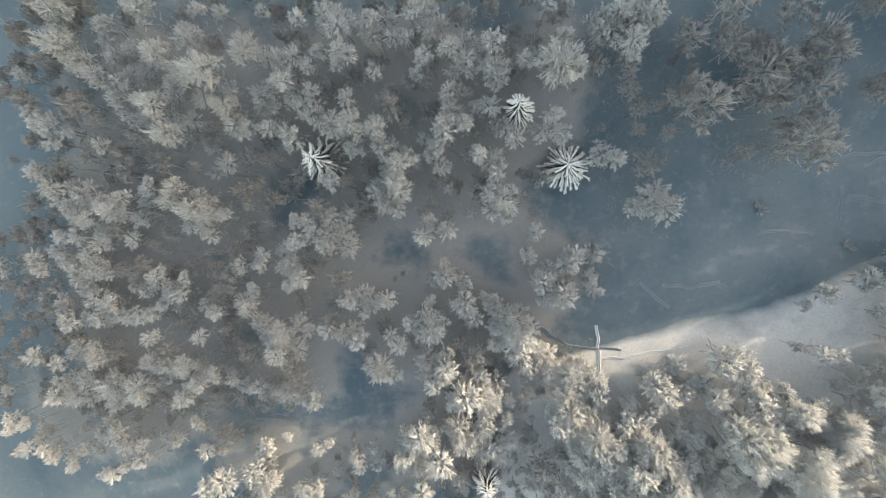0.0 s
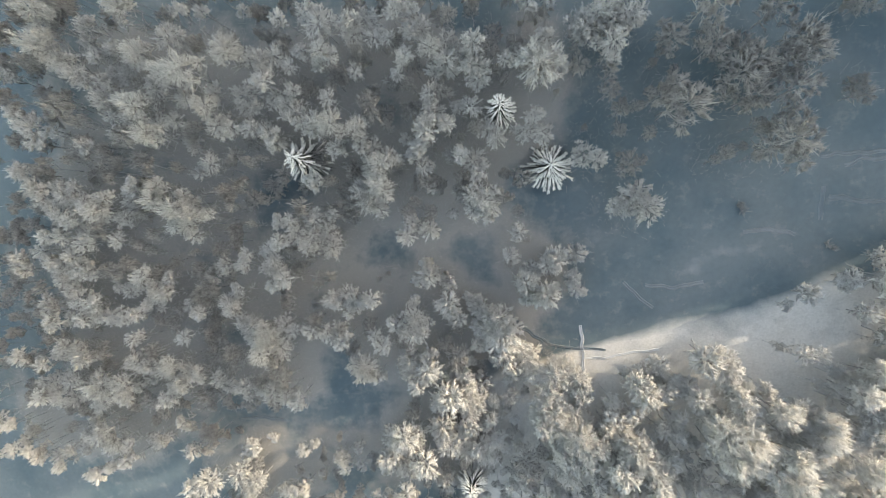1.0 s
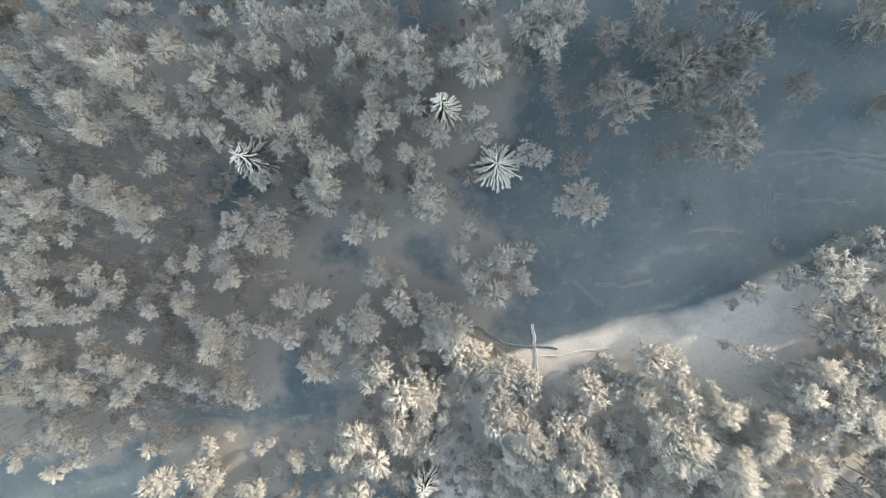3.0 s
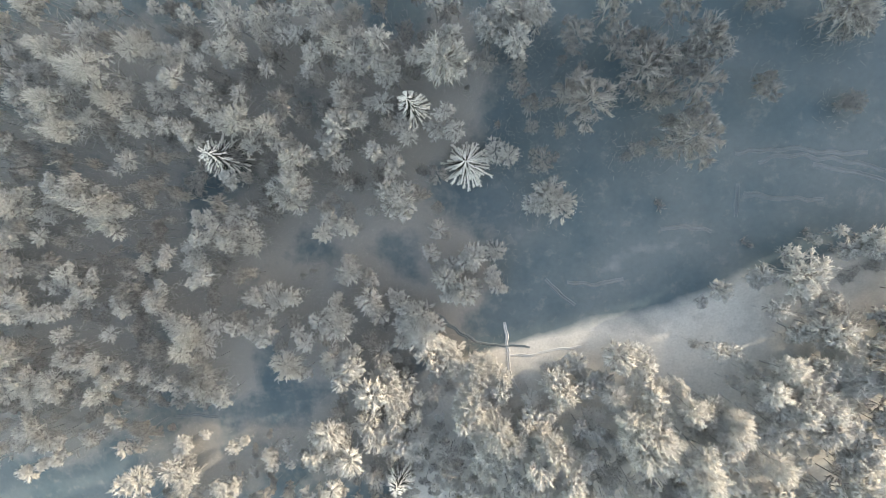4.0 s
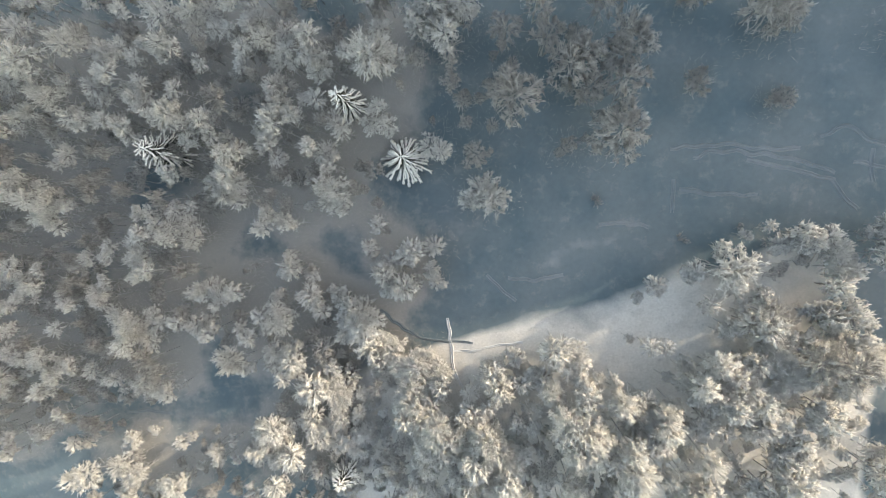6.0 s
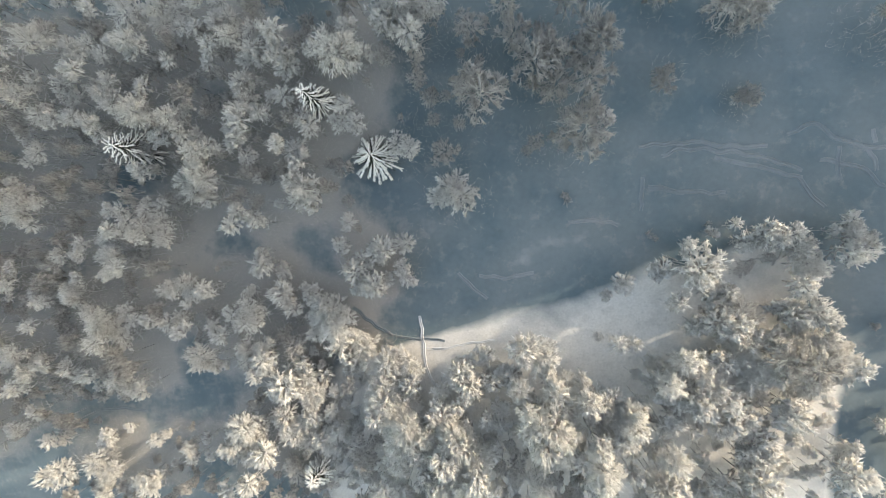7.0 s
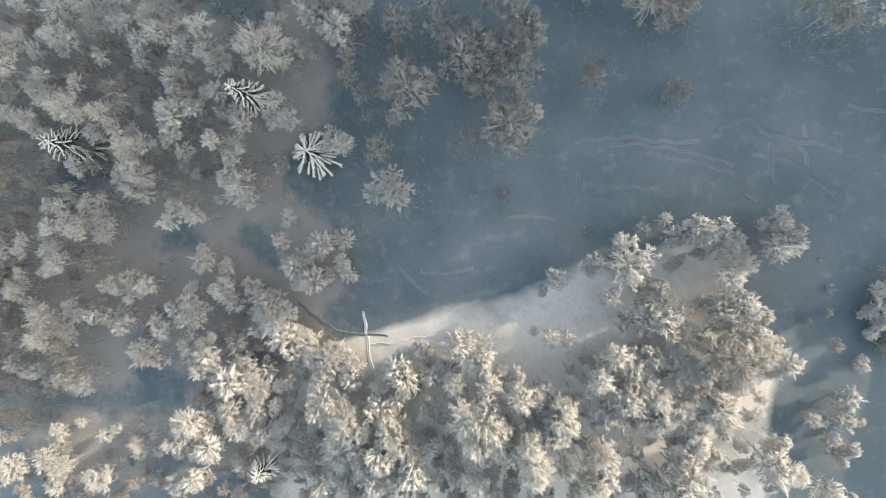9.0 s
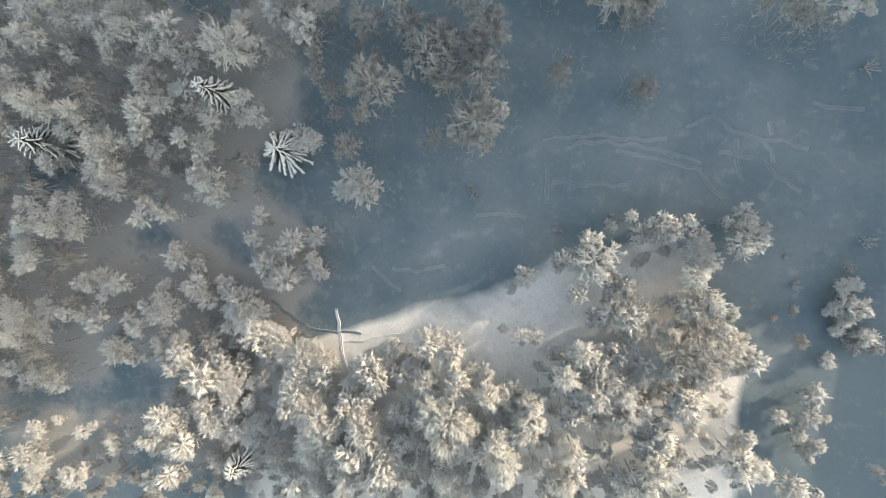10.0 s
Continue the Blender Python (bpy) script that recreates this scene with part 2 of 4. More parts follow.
TALL_9 = [
    (-16.5, 11.7, 2.1, 9.9), (-16.1, 26.2, 1.6, 8.9), (-15.7, 3.1, 2.1, 10.7), (-15.6, 23.9, 2, 9.2), (-15.2, 8.4, 2.1, 10), (-14.6, 5, 2.7, 11.3),
    (-14.2, 2.4, 2.1, 10.7), (-14.1, 25.7, 2.5, 10.1), (-14, 9.6, 1.7, 9), (-13.9, -33.4, 2, 6.6), (-13.3, 7.7, 2.3, 10.2), (-13.2, 4.3, 2.4, 10.8),
    (-13.2, 23.7, 2.2, 9.6), (-12.6, -35.3, 2.2, 6.8), (-12, -37.4, 1.8, 5.9), (-11.6, -38.9, 2, 6), (-11.6, -32, 2.2, 6.6), (-11.4, -22.1, 2.1, 6.8),
    (-10.9, -14.9, 2.3, 7.1), (-10.4, -39.5, 1.8, 5.4), (-10.3, -20.6, 2.3, 7.1), (-10, -35.8, 2.2, 6.3), (-10, -16.1, 2.5, 7.6),
]
TALL_10 = [
    (-10, 25.8, 1.8, 8.6), (-9.8, -32.9, 2, 6.1), (-9.6, -13.6, 2.3, 6.8), (-8.7, -15.2, 2.7, 7.7), (-8.6, -21.9, 2.8, 7.5), (-8, -23.9, 2, 5.9),
    (-8, 8.2, 1.6, 7.6), (-7.2, 24.7, 2, 8.7), (-6.7, 16.6, 1.7, 7.9), (-6.6, 21, 2, 9), (-6.1, -40.9, 1.8, 3.8), (-5.7, -41.9, 1.8, 3.8),
    (-5.5, 14.5, 2.1, 8.2), (-5.4, -31.5, 2.3, 5.3), (-5.2, 19.6, 2.4, 9.5), (-4.6, -34.8, 2.3, 5.3), (-4, -13.3, 1.7, 4.3), (-3.7, 23, 1.6, 8.2),
    (-3.6, -33.3, 2.5, 5.5), (-3.5, 20.3, 1.8, 8.4), (-2.4, -26.6, 2.8, 5.9), (-1.9, -35.3, 2.3, 4.8), (-1.9, -24.8, 2.3, 5.2),
]
TALL_11 = [
    (-1.3, 15.2, 1.7, 7.5), (-1.2, -29.4, 2, 4.9), (-1.1, 1.7, 1.8, 7.2), (-0.9, 7.8, 2.2, 7.8), (-0.6, -27.5, 2.5, 5.5), (-0.4, 20.1, 1.9, 7.9),
    (-0.3, -12.7, 1.9, 4.8), (0.2, 2.8, 2.9, 8.8), (0.3, 18.4, 1.9, 8.1), (1.1, -36.4, 2.1, 3.9), (1.3, 12.6, 1.9, 8.1), (1.5, -16.1, 2.7, 5.8),
    (1.9, 11.2, 1.7, 8.1), (2.3, -33.6, 2.3, 4.7), (2.4, -14.3, 2.4, 5.7), (3.2, -16.5, 3.2, 6.2), (5.4, 11.8, 2.1, 8.5), (5.4, 20.8, 2.1, 7.7),
    (5.6, -1.5, 1.7, 4.5), (6.1, -19.2, 2.3, 4.4), (6.5, 18.6, 2.6, 8.8), (7, -20.9, 2.8, 5), (7.1, 14.2, 1.7, 7.4),
]
TALL_12 = [
    (7.5, 22.6, 1.7, 6.8), (7.9, 20.4, 2.4, 8.1), (8, -10.8, 1.9, 4.8), (8.3, -22.2, 2, 4.4), (8.3, 11.6, 1.7, 7.5), (8.5, 18.7, 1.9, 7.5),
    (8.9, -27.8, 2.2, 6.2), (9.2, -23.4, 2, 4.7), (10.2, -25.6, 2.5, 6.2), (10.5, -22.4, 2.5, 5.3), (11.1, -27.8, 3.4, 8.1), (11.8, -21.4, 2.5, 5.4),
    (11.9, -24.6, 3.5, 7.3), (12, -29.7, 2.4, 7.6), (12.2, 24.6, 2.6, 8.1), (12.4, -40.7, 2, 7.5), (12.9, -33.2, 2.4, 8.4), (13.3, -36.7, 1.9, 8),
    (13.3, -27.4, 3.4, 8.6), (13.3, 9.2, 2.2, 6.6), (13.6, 25.9, 2.6, 8.3), (13.7, -40.8, 1.9, 7.7), (13.9, -4.2, 1.7, 3.7),
]
TALL_13 = [
    (13.9, 23.7, 1.9, 7.1), (14.1, -31.3, 2.9, 8.9), (14.2, -34.7, 2.4, 8.7), (14.4, -22.9, 2, 5.2), (14.9, -28.6, 2.2, 7.5), (15, -32.9, 2.2, 8.4),
    (15.7, 24.8, 2.8, 8.4), (16.1, 21.5, 3, 8.6), (17.4, -31.9, 1.9, 7.9), (17.8, 25.6, 2.5, 7.8), (18.3, -38.6, 1.9, 8.6), (19, 2.1, 1.9, 5),
    (20.3, 3.7, 3.1, 7), (20.6, -30.3, 2.1, 8.2), (21.4, -31.9, 2.6, 9.6), (21.8, -34, 2.1, 9.2), (22, 1.9, 2.5, 6.3), (22.5, -30.8, 2.4, 8.9),
    (22.6, -38.5, 2.1, 9.4), (22.6, -36, 1.9, 8.9), (22.6, -24, 2.2, 5.8), (23.3, -32.5, 2.8, 9.9), (24.5, -33.9, 2.4, 9.1),
]
TALL_14 = [
    (24.6, -37.9, 2.1, 9.3), (25.8, -21.5, 2, 4.9), (28.1, -28.2, 1.9, 6.7), (29.6, -37.7, 2.1, 9), (29.7, -24.6, 1.9, 6), (31.6, -28.3, 2.3, 8.9),
    (32.5, -37.1, 2.1, 9.1), (32.6, -19.9, 2.9, 6.9), (32.9, -27.2, 3.2, 10.3), (33.6, -29.4, 3, 10.5), (34.3, -22.8, 1.9, 6.8), (34.4, -30.9, 2.1, 9.5),
    (34.6, -26.9, 3.2, 10.6), (35.6, -28.3, 2.7, 10.4), (35.8, -31.5, 2.3, 9.9), (36.5, -25.9, 1.8, 8.6), (37.1, -29.4, 2.5, 10.1), (37.8, -30.8, 2.1, 9.8),
    (39.3, -24.8, 1.8, 8.7), (39.6, -29.9, 1.8, 9.5), (40.2, -33, 2.9, 11.2), (40.9, -25, 1.8, 9), (42.2, -26.6, 1.8, 9.4),
]
TALL_15 = [
    (43.1, -25.4, 1.8, 9.4), (43.4, -27.1, 2.5, 10.4), (43.6, -9.5, 1.9, 4.5), (47.2, -35.2, 2, 10), (48.3, -35.6, 1.8, 9.6), (48.9, -34.4, 2, 9.7),
    (49, -22.2, 1.8, 7.7), (49.3, -30.5, 2.3, 9.9), (50.7, -19.8, 1.9, 6.8), (50.8, -23.2, 2.1, 7.9), (50.9, -6.5, 2.9, 6.7), (51.7, -4.3, 1.6, 4.9),
    (52.5, -20.5, 1.9, 6.6), (53.9, -20.5, 2.1, 6.6), (54.5, -22.6, 1.9, 6.6), (54.8, -9.5, 1.9, 4.9), (54.9, -26.9, 2.1, 7.4), (55.6, -24.4, 1.9, 6.7),
    (55.9, -20.7, 2.1, 6.6), (56.2, -22.2, 2.1, 6.7), (56.2, -19.2, 2.1, 6.4), (56.9, -16.3, 2.3, 6.3), (57.1, -25.9, 1.9, 6.5),
]
TALL_16 = [
    (57.1, -18.4, 2.3, 6.6), (57.6, -3.2, 1.8, 5.4), (58.1, -20.6, 2.3, 6.8), (58.1, 25.5, 2, 4.5), (58.2, -17, 2.3, 6.3), (58.3, -22.1, 1.9, 6.3),
    (58.7, -27.4, 1.9, 6.3), (59, -3.1, 2.2, 6.1), (59.4, -19.1, 2.3, 6.6), (59.8, -33.5, 1.9, 6.3), (61.5, -20.5, 1.9, 6), (62.3, -16.2, 1.9, 5.4),
    (62.9, -2.7, 1.8, 5.9), (63.3, -4.5, 2, 6.2), (63.5, -21.1, 2.3, 6.4), (63.7, -11.5, 1.8, 4.9), (63.8, -16.4, 2.1, 5.7), (64.3, -6.6, 2, 5.9),
    (64.3, -3.8, 2, 6.1), (64.4, -22.6, 1.9, 5.7), (65.2, -7.7, 1.6, 5.2), (65.4, -16.4, 2.3, 5.9), (65.4, -4.5, 1.6, 5.4),
]
TALL_17 = [
    (66.1, -18.1, 2.3, 6), (66.6, -21.1, 1.9, 5.5), (68.7, -18.5, 2.3, 5.2), (69.1, -3.2, 1.8, 4.8), (69.4, -16.7, 2.1, 4.6), (69.6, -1.1, 1.6, 4.6),
    (70.3, -20.4, 1.5, 3.8), (70.4, -30.2, 1.3, 4.7), (70.4, -2.2, 1.3, 3.8), (71, -18.6, 1.5, 3.4), (71.1, -31.6, 1.4, 5), (71.9, -34.2, 1.4, 4.9),
    (72.6, -33.1, 1.4, 4.8), (74.5, 22.1, 1.9, 7), (76.7, -36.4, 1.3, 4.1), (78, 21.9, 1.6, 6.8), (79.5, -31, 1.5, 3.3), (81.9, -13, 1.3, 2),
    (82.5, -10, 1.5, 2.3), (82.7, -15.9, 1.5, 2.3), (83.6, -14.4, 1.3, 2), (84.4, -10, 1.3, 2), (84.7, -16.6, 1.3, 2),
]
TALL = TALL_1 + TALL_2 + TALL_3 + TALL_4 + TALL_5 + TALL_6 + TALL_7 + TALL_8 + TALL_9 + TALL_10 + TALL_11 + TALL_12 + TALL_13 + TALL_14 + TALL_15 + TALL_16 + TALL_17
SMALL_1 = [
    (-85, -29.2, 1.3, 6.2), (-84.1, -35.4, 1.3, 6.7), (-83.6, -40.2, 1.3, 7.1), (-81.2, -35.4, 1.3, 6.4), (-79.9, -38, 1.3, 6.5), (-78.7, -8.7, 1, 6.3),
    (-77.4, -39.6, 1.4, 6.5), (-74.7, -21.3, 1.5, 6.6), (-73.2, -42.2, 1.4, 6.2), (-71.5, -28.2, 1.5, 7.1), (-70.8, -39, 1.1, 5.4), (-70.7, -23.1, 1.5, 6.7),
    (-68.3, 7.6, 1.4, 7.9), (-67.5, -43.6, 1.4, 6), (-67.2, -15.5, 1.5, 6.4), (-66.6, 15.4, 1.2, 7.4), (-66.4, -34.2, 1.4, 5.8), (-65.8, -6.7, 1.4, 6),
    (-65.5, -43.1, 1.6, 6.4), (-65.5, 14.1, 1.6, 8.1), (-64.8, -2.6, 1.4, 6.3), (-63.3, -22.2, 1.5, 6.9), (-63.1, -42.1, 1.3, 6),
]
SMALL_2 = [
    (-63.1, 11.5, 1.4, 8.2), (-62.8, -34.4, 1.5, 5.9), (-62.5, -15.5, 1.3, 5.6), (-61, 12.7, 1.2, 8), (-60.1, -12.6, 1.4, 5.3), (-60, -40.6, 1.5, 6.3),
    (-59.9, -14.9, 1.2, 5.4), (-59.6, -37.9, 1.5, 6.1), (-58.8, 5, 1.2, 8.1), (-58.5, 0.8, 1.4, 7.8), (-58.3, -2.1, 1.2, 6.7), (-58.3, 29, 1.5, 10.4),
    (-57.9, -27.5, 1.5, 6.7), (-57.1, -14.9, 1.2, 5.2), (-56.8, -22.2, 1.1, 5.4), (-56.5, -28.4, 1.5, 6.8), (-56.3, -10.2, 1, 4.6), (-56.1, -36.4, 0.9, 4.7),
    (-55.9, 11.7, 1.2, 8.6), (-54.6, 19.5, 1.5, 10.4), (-54.1, -25.4, 1.1, 5.9), (-53.3, -14.8, 1.5, 5.8), (-52.7, 24.7, 1.3, 9.8),
]
SMALL_3 = [
    (-52.5, 3.7, 1.2, 8.6), (-52.5, 27.8, 0.9, 9), (-52.1, -12.9, 1.2, 5.5), (-51.5, 22.2, 1.5, 9.7), (-50.4, 14.9, 1.3, 9.2), (-50.3, 19.7, 1.3, 9.3),
    (-50.1, 13.4, 1.4, 9.2), (-49.7, -13.3, 1, 5.4), (-49.3, -38.3, 1.6, 5.7), (-49.3, 4.5, 1.5, 9.2), (-49.1, -28.5, 1.5, 7.1), (-48.8, 22.9, 1.1, 8.9),
    (-48.4, -44.1, 1.4, 5.1), (-48.3, -32.3, 1.3, 6.4), (-47.7, -11, 1.2, 5.9), (-47, -8.2, 1.2, 6), (-45.9, -24.8, 1.5, 7.5), (-45.9, -22.9, 1.3, 7),
    (-45.3, -12.7, 1.2, 6.4), (-44.1, -23, 1.5, 7.1), (-42.3, -13.9, 1.2, 7), (-41.8, 4.5, 1.3, 8.9), (-40.1, -39.8, 1.4, 4),
]
SMALL_4 = [
    (-39.7, -45.8, 1.4, 4.7), (-39.5, 27.4, 1.2, 9.2), (-39.2, -30.4, 0.7, 4.8), (-39.2, 7.3, 1.3, 8.9), (-38.7, 0.5, 1, 8.7), (-38.4, -37.7, 1.4, 3.8),
    (-37.9, -28.4, 1.1, 5.8), (-36.4, 28.1, 1.3, 8.9), (-36.3, -10.7, 1.2, 7.6), (-35.4, -36.7, 0.9, 2.8), (-35, -6.2, 1.4, 8.8), (-34.6, -4.5, 1.4, 8.9),
    (-31.6, -7, 1.2, 8.7), (-30.5, 13.3, 1.5, 9.8), (-30.2, 27.3, 0.9, 7.7), (-30, -8.7, 1, 8.4), (-29.3, -44.3, 1.4, 4.9), (-29.1, -0.3, 1.2, 8.9),
    (-28.7, -27.4, 1.5, 6.5), (-28.5, -16.3, 1.4, 7.8), (-28.3, 21, 1.3, 8.8), (-28.2, 18, 1.4, 9.4), (-28, -7.8, 1.4, 9), (-27.9, -2, 1.4, 9.3),
]
SMALL_5 = [
    (-27.7, 12.9, 1.3, 9.6), (-27.3, -36.6, 0.9, 3.2), (-27.3, 20.2, 1.3, 8.8), (-27.2, 0.5, 1.4, 9.2), (-26.4, -41.8, 0.7, 3.4), (-25.1, -16.4, 1.5, 7.3),
    (-24.6, 20.6, 1.4, 8.6), (-24.6, 26.5, 1.1, 8), (-24.3, 17.3, 1.4, 9.5), (-23.2, -37.7, 1.1, 4.4), (-22.9, -11.4, 1.4, 7.8), (-22.8, 21.7, 1.1, 7.9),
    (-22.3, 5.4, 1.4, 8.8), (-21.7, -39.9, 1.1, 4.7), (-20.8, 0.5, 1.2, 8.8), (-20.6, -17.2, 1.5, 7.2), (-20.6, 20.4, 1.1, 7.8), (-20.1, -36.6, 0.9, 4.2),
    (-20, -13.5, 1.2, 7.5), (-19.3, 16.3, 1.5, 8.9), (-19.1, -39.4, 0.9, 4.5), (-18.9, 21.2, 1.1, 7.8), (-18.5, -22.4, 1.3, 5.7),
]
SMALL_6 = [
    (-16.3, 19.5, 1.3, 8), (-16.1, -45, 1.5, 6), (-15.8, -10.9, 1.3, 6.5), (-15.8, 10.3, 1.5, 9.1), (-15.7, -23.3, 1.5, 5.9), (-15.4, -16.4, 1.1, 5.2),
    (-15, -17.8, 1.5, 5.7), (-14.6, -36.4, 1.5, 6), (-14.5, -39.1, 1.3, 5.4), (-12.4, -15, 1.5, 5.9), (-12.4, 5.4, 1.5, 9.5), (-11.7, 22.8, 1.3, 8.1),
    (-11.6, 9.3, 1.5, 8.2), (-11.5, -42.1, 1.3, 4.8), (-10.5, 18.6, 1.3, 7.6), (-10, -11.9, 1.1, 4.7), (-9.9, -24.4, 1.3, 5.4), (-9.7, -1.1, 1.4, 7),
    (-9.7, 11.3, 1.2, 6.8), (-9.4, 10.1, 1.2, 7), (-9.1, -8.5, 1.1, 3.9), (-9.1, -0.3, 1.4, 7.1), (-8.8, 24.5, 1.3, 7.7),
]
SMALL_7 = [
    (-8.4, -36.9, 1.6, 5), (-8.4, 20.2, 1.3, 7.7), (-8.3, 26.5, 1.4, 8), (-8.1, 10.4, 1.6, 7.4), (-7.9, -5.8, 1.1, 4.2), (-7.8, -7.6, 1.3, 3.9),
    (-7.8, 23, 0.9, 7.2), (-7.4, -20.7, 1.7, 5.5), (-7.3, -1.5, 1.4, 6.6), (-6.9, 5.2, 1, 6.5), (-6.9, 12.9, 1.5, 7.4), (-6.4, -33.5, 1.8, 4.8),
    (-6.3, 11.4, 1.5, 7.5), (-6.3, 15.6, 0.9, 6.7), (-6.2, -27.6, 1.5, 4.5), (-6.2, -1, 0.8, 5.7), (-5.8, -12.4, 1.1, 3.7), (-5.7, -7.9, 0.9, 3.1),
    (-4.9, -12, 1.5, 3.9), (-4.8, -8.9, 1.3, 3.6), (-4.5, 13.5, 1.3, 7.1), (-4.3, -26.8, 1.8, 4.8), (-4.3, 12.3, 1.3, 7.1), (-3.6, 1.3, 0.8, 5.3),
]
SMALL_8 = [
    (-3.2, -14.2, 1.1, 3.4), (-3.2, 19, 1.1, 7.6), (-2.6, 14.6, 1.1, 6.6), (-2.5, 9.1, 1.4, 6.8), (-2.4, -22.7, 1.5, 4.1), (-1.8, -31.5, 1.5, 4),
    (-1.8, 21.2, 0.9, 6.7), (-1.5, 19.1, 1.3, 7.4), (-1.3, -11.5, 1.3, 3.7), (-0.6, -34.9, 1.5, 3.8), (-0.5, 4.4, 1.4, 6.6), (0, 22.2, 1.5, 7.2),
    (0.1, -15.7, 1.5, 4.6), (0.1, 0.9, 1.4, 6.6), (0.1, 7, 1.4, 6.8), (0.2, -24.8, 1.8, 4.3), (1, -13.6, 1.1, 3.9), (1.3, 19.1, 1.1, 6.9),
    (1.4, -39.6, 1.3, 2.6), (2.5, -37.2, 1.6, 3.4), (3.8, -19.8, 1.5, 3.6), (3.9, 20.1, 1.1, 6.6), (4.4, -17.9, 1.5, 3.8),
]
SMALL_9 = [
    (4.4, -4.2, 1.3, 4), (5.1, -22, 1.8, 3.8), (5.6, 26.9, 1.3, 5.8), (6.3, -8.7, 1.3, 3.9), (6.7, -10.8, 1.3, 4), (7.2, -7.4, 1.5, 4.1),
    (8.5, 26.9, 1.3, 5.8), (9.3, -29.5, 1.7, 5.9), (9.3, -11.2, 1.5, 4.2), (9.3, -5.7, 1.3, 3.5), (9.6, 19.8, 1.3, 6.3), (10.2, -41, 1.5, 6.2),
    (10.5, -9.9, 1.1, 3.3), (10.5, -4.9, 1.3, 3.4), (12.5, 22.8, 1.3, 6.2), (13, -7.8, 1.3, 3.4), (13.9, -9.4, 1.3, 3.4), (14.5, 8.5, 1.4, 5.3),
    (15.2, -24.5, 1.7, 5.3), (15.8, -35, 1.7, 7.9), (16.2, -37.2, 1.4, 7.6), (17.8, -28.9, 1.2, 6.2), (18.5, 24.2, 1.5, 5.9),
]
SMALL_10 = [
    (19, -28.4, 1.7, 6.7), (19.8, -34.3, 1.7, 8.5), (19.8, -33.1, 1.7, 8.4), (20.6, -28.3, 1.2, 6.3), (21, -35.9, 1.7, 8.6), (21.8, -27.1, 1.5, 6),
    (21.8, -23.2, 1.5, 5), (23.8, -24, 1.5, 4.9), (24.9, -35.5, 1.7, 8.5), (25.4, -29.7, 1.2, 6.4), (25.4, -20.3, 1.5, 4.1), (25.7, -32.9, 1.4, 7.4),
    (26.2, -23.9, 1.7, 5), (27, -32.6, 1, 6.5), (27, -29.2, 1.4, 6.3), (28.6, -23.3, 1.7, 5), (30.4, -25.7, 1.2, 5.7), (30.8, -17.9, 1.7, 4.7),
    (32.3, -30.5, 1.6, 8.6), (33.7, -22.1, 1.4, 6), (34.5, -19.9, 1.4, 5.3), (35, -23.8, 1.7, 7), (37.3, -32.5, 1.6, 9.2),
]
SMALL_11 = [
    (39.3, -27.5, 1.4, 8.4), (39.8, 11.4, 1.2, 5.9), (40.3, -26.2, 1.6, 8.8), (41.1, -35.1, 1.6, 9.6), (41.6, -24.2, 1.4, 8.4), (41.8, -11.2, 0.9, 2.6),
    (42.6, -17.4, 1.2, 4.5), (42.9, -28.8, 1.4, 9.2), (44.2, -29, 1.6, 9.4), (45, -17.3, 1.1, 4.3), (45.3, -28.6, 1.1, 8.8), (47.5, -7.9, 1, 3.4),
    (47.6, -24, 1.1, 7.5), (48.4, -7.1, 1.5, 4.2), (48.9, -27.5, 1.4, 8.3), (49.2, -20.5, 1.2, 6.4), (49.6, -26.1, 1.4, 7.9), (49.7, -24.3, 1.4, 7.6),
    (50.3, -27.1, 1.4, 8), (50.5, -35.2, 1.6, 8.8), (50.5, -12, 1, 3.5), (51.4, -27.8, 1.4, 7.9), (51.9, -24, 1.6, 7.2), (51.9, -15.4, 0.8, 3.5),
]
SMALL_12 = [
    (52.5, -14.2, 1.5, 4.2), (52.6, -8.1, 1.4, 4.5), (52.8, -22.3, 1.6, 6.6), (53.4, -24.8, 1.6, 6.9), (53.6, -30.7, 0.9, 6.7), (53.9, -10.3, 1.2, 4),
    (54, -18.7, 1.4, 5.5), (54.1, -2.3, 0.8, 3.5), (54.4, -12.6, 1, 3.8), (54.7, -13.7, 1.4, 4.5), (55, -34.9, 1.4, 6.3), (55, -18.6, 1.6, 5.7),
    (55.9, -9.9, 1.2, 4.1), (56.1, -27.4, 1.6, 6.6), (56.2, -35.4, 1.2, 5.8), (56.2, -14.6, 1.4, 4.9), (56.6, -1.7, 0.8, 3.7), (58.2, -36, 1.7, 6.2),
    (58.2, -25.9, 1.6, 6), (58.8, -34.4, 1.7, 6.1), (58.9, -30.1, 1.6, 6.1), (59, -31.6, 1.4, 5.8), (59, -15.6, 1.4, 5.2),
]
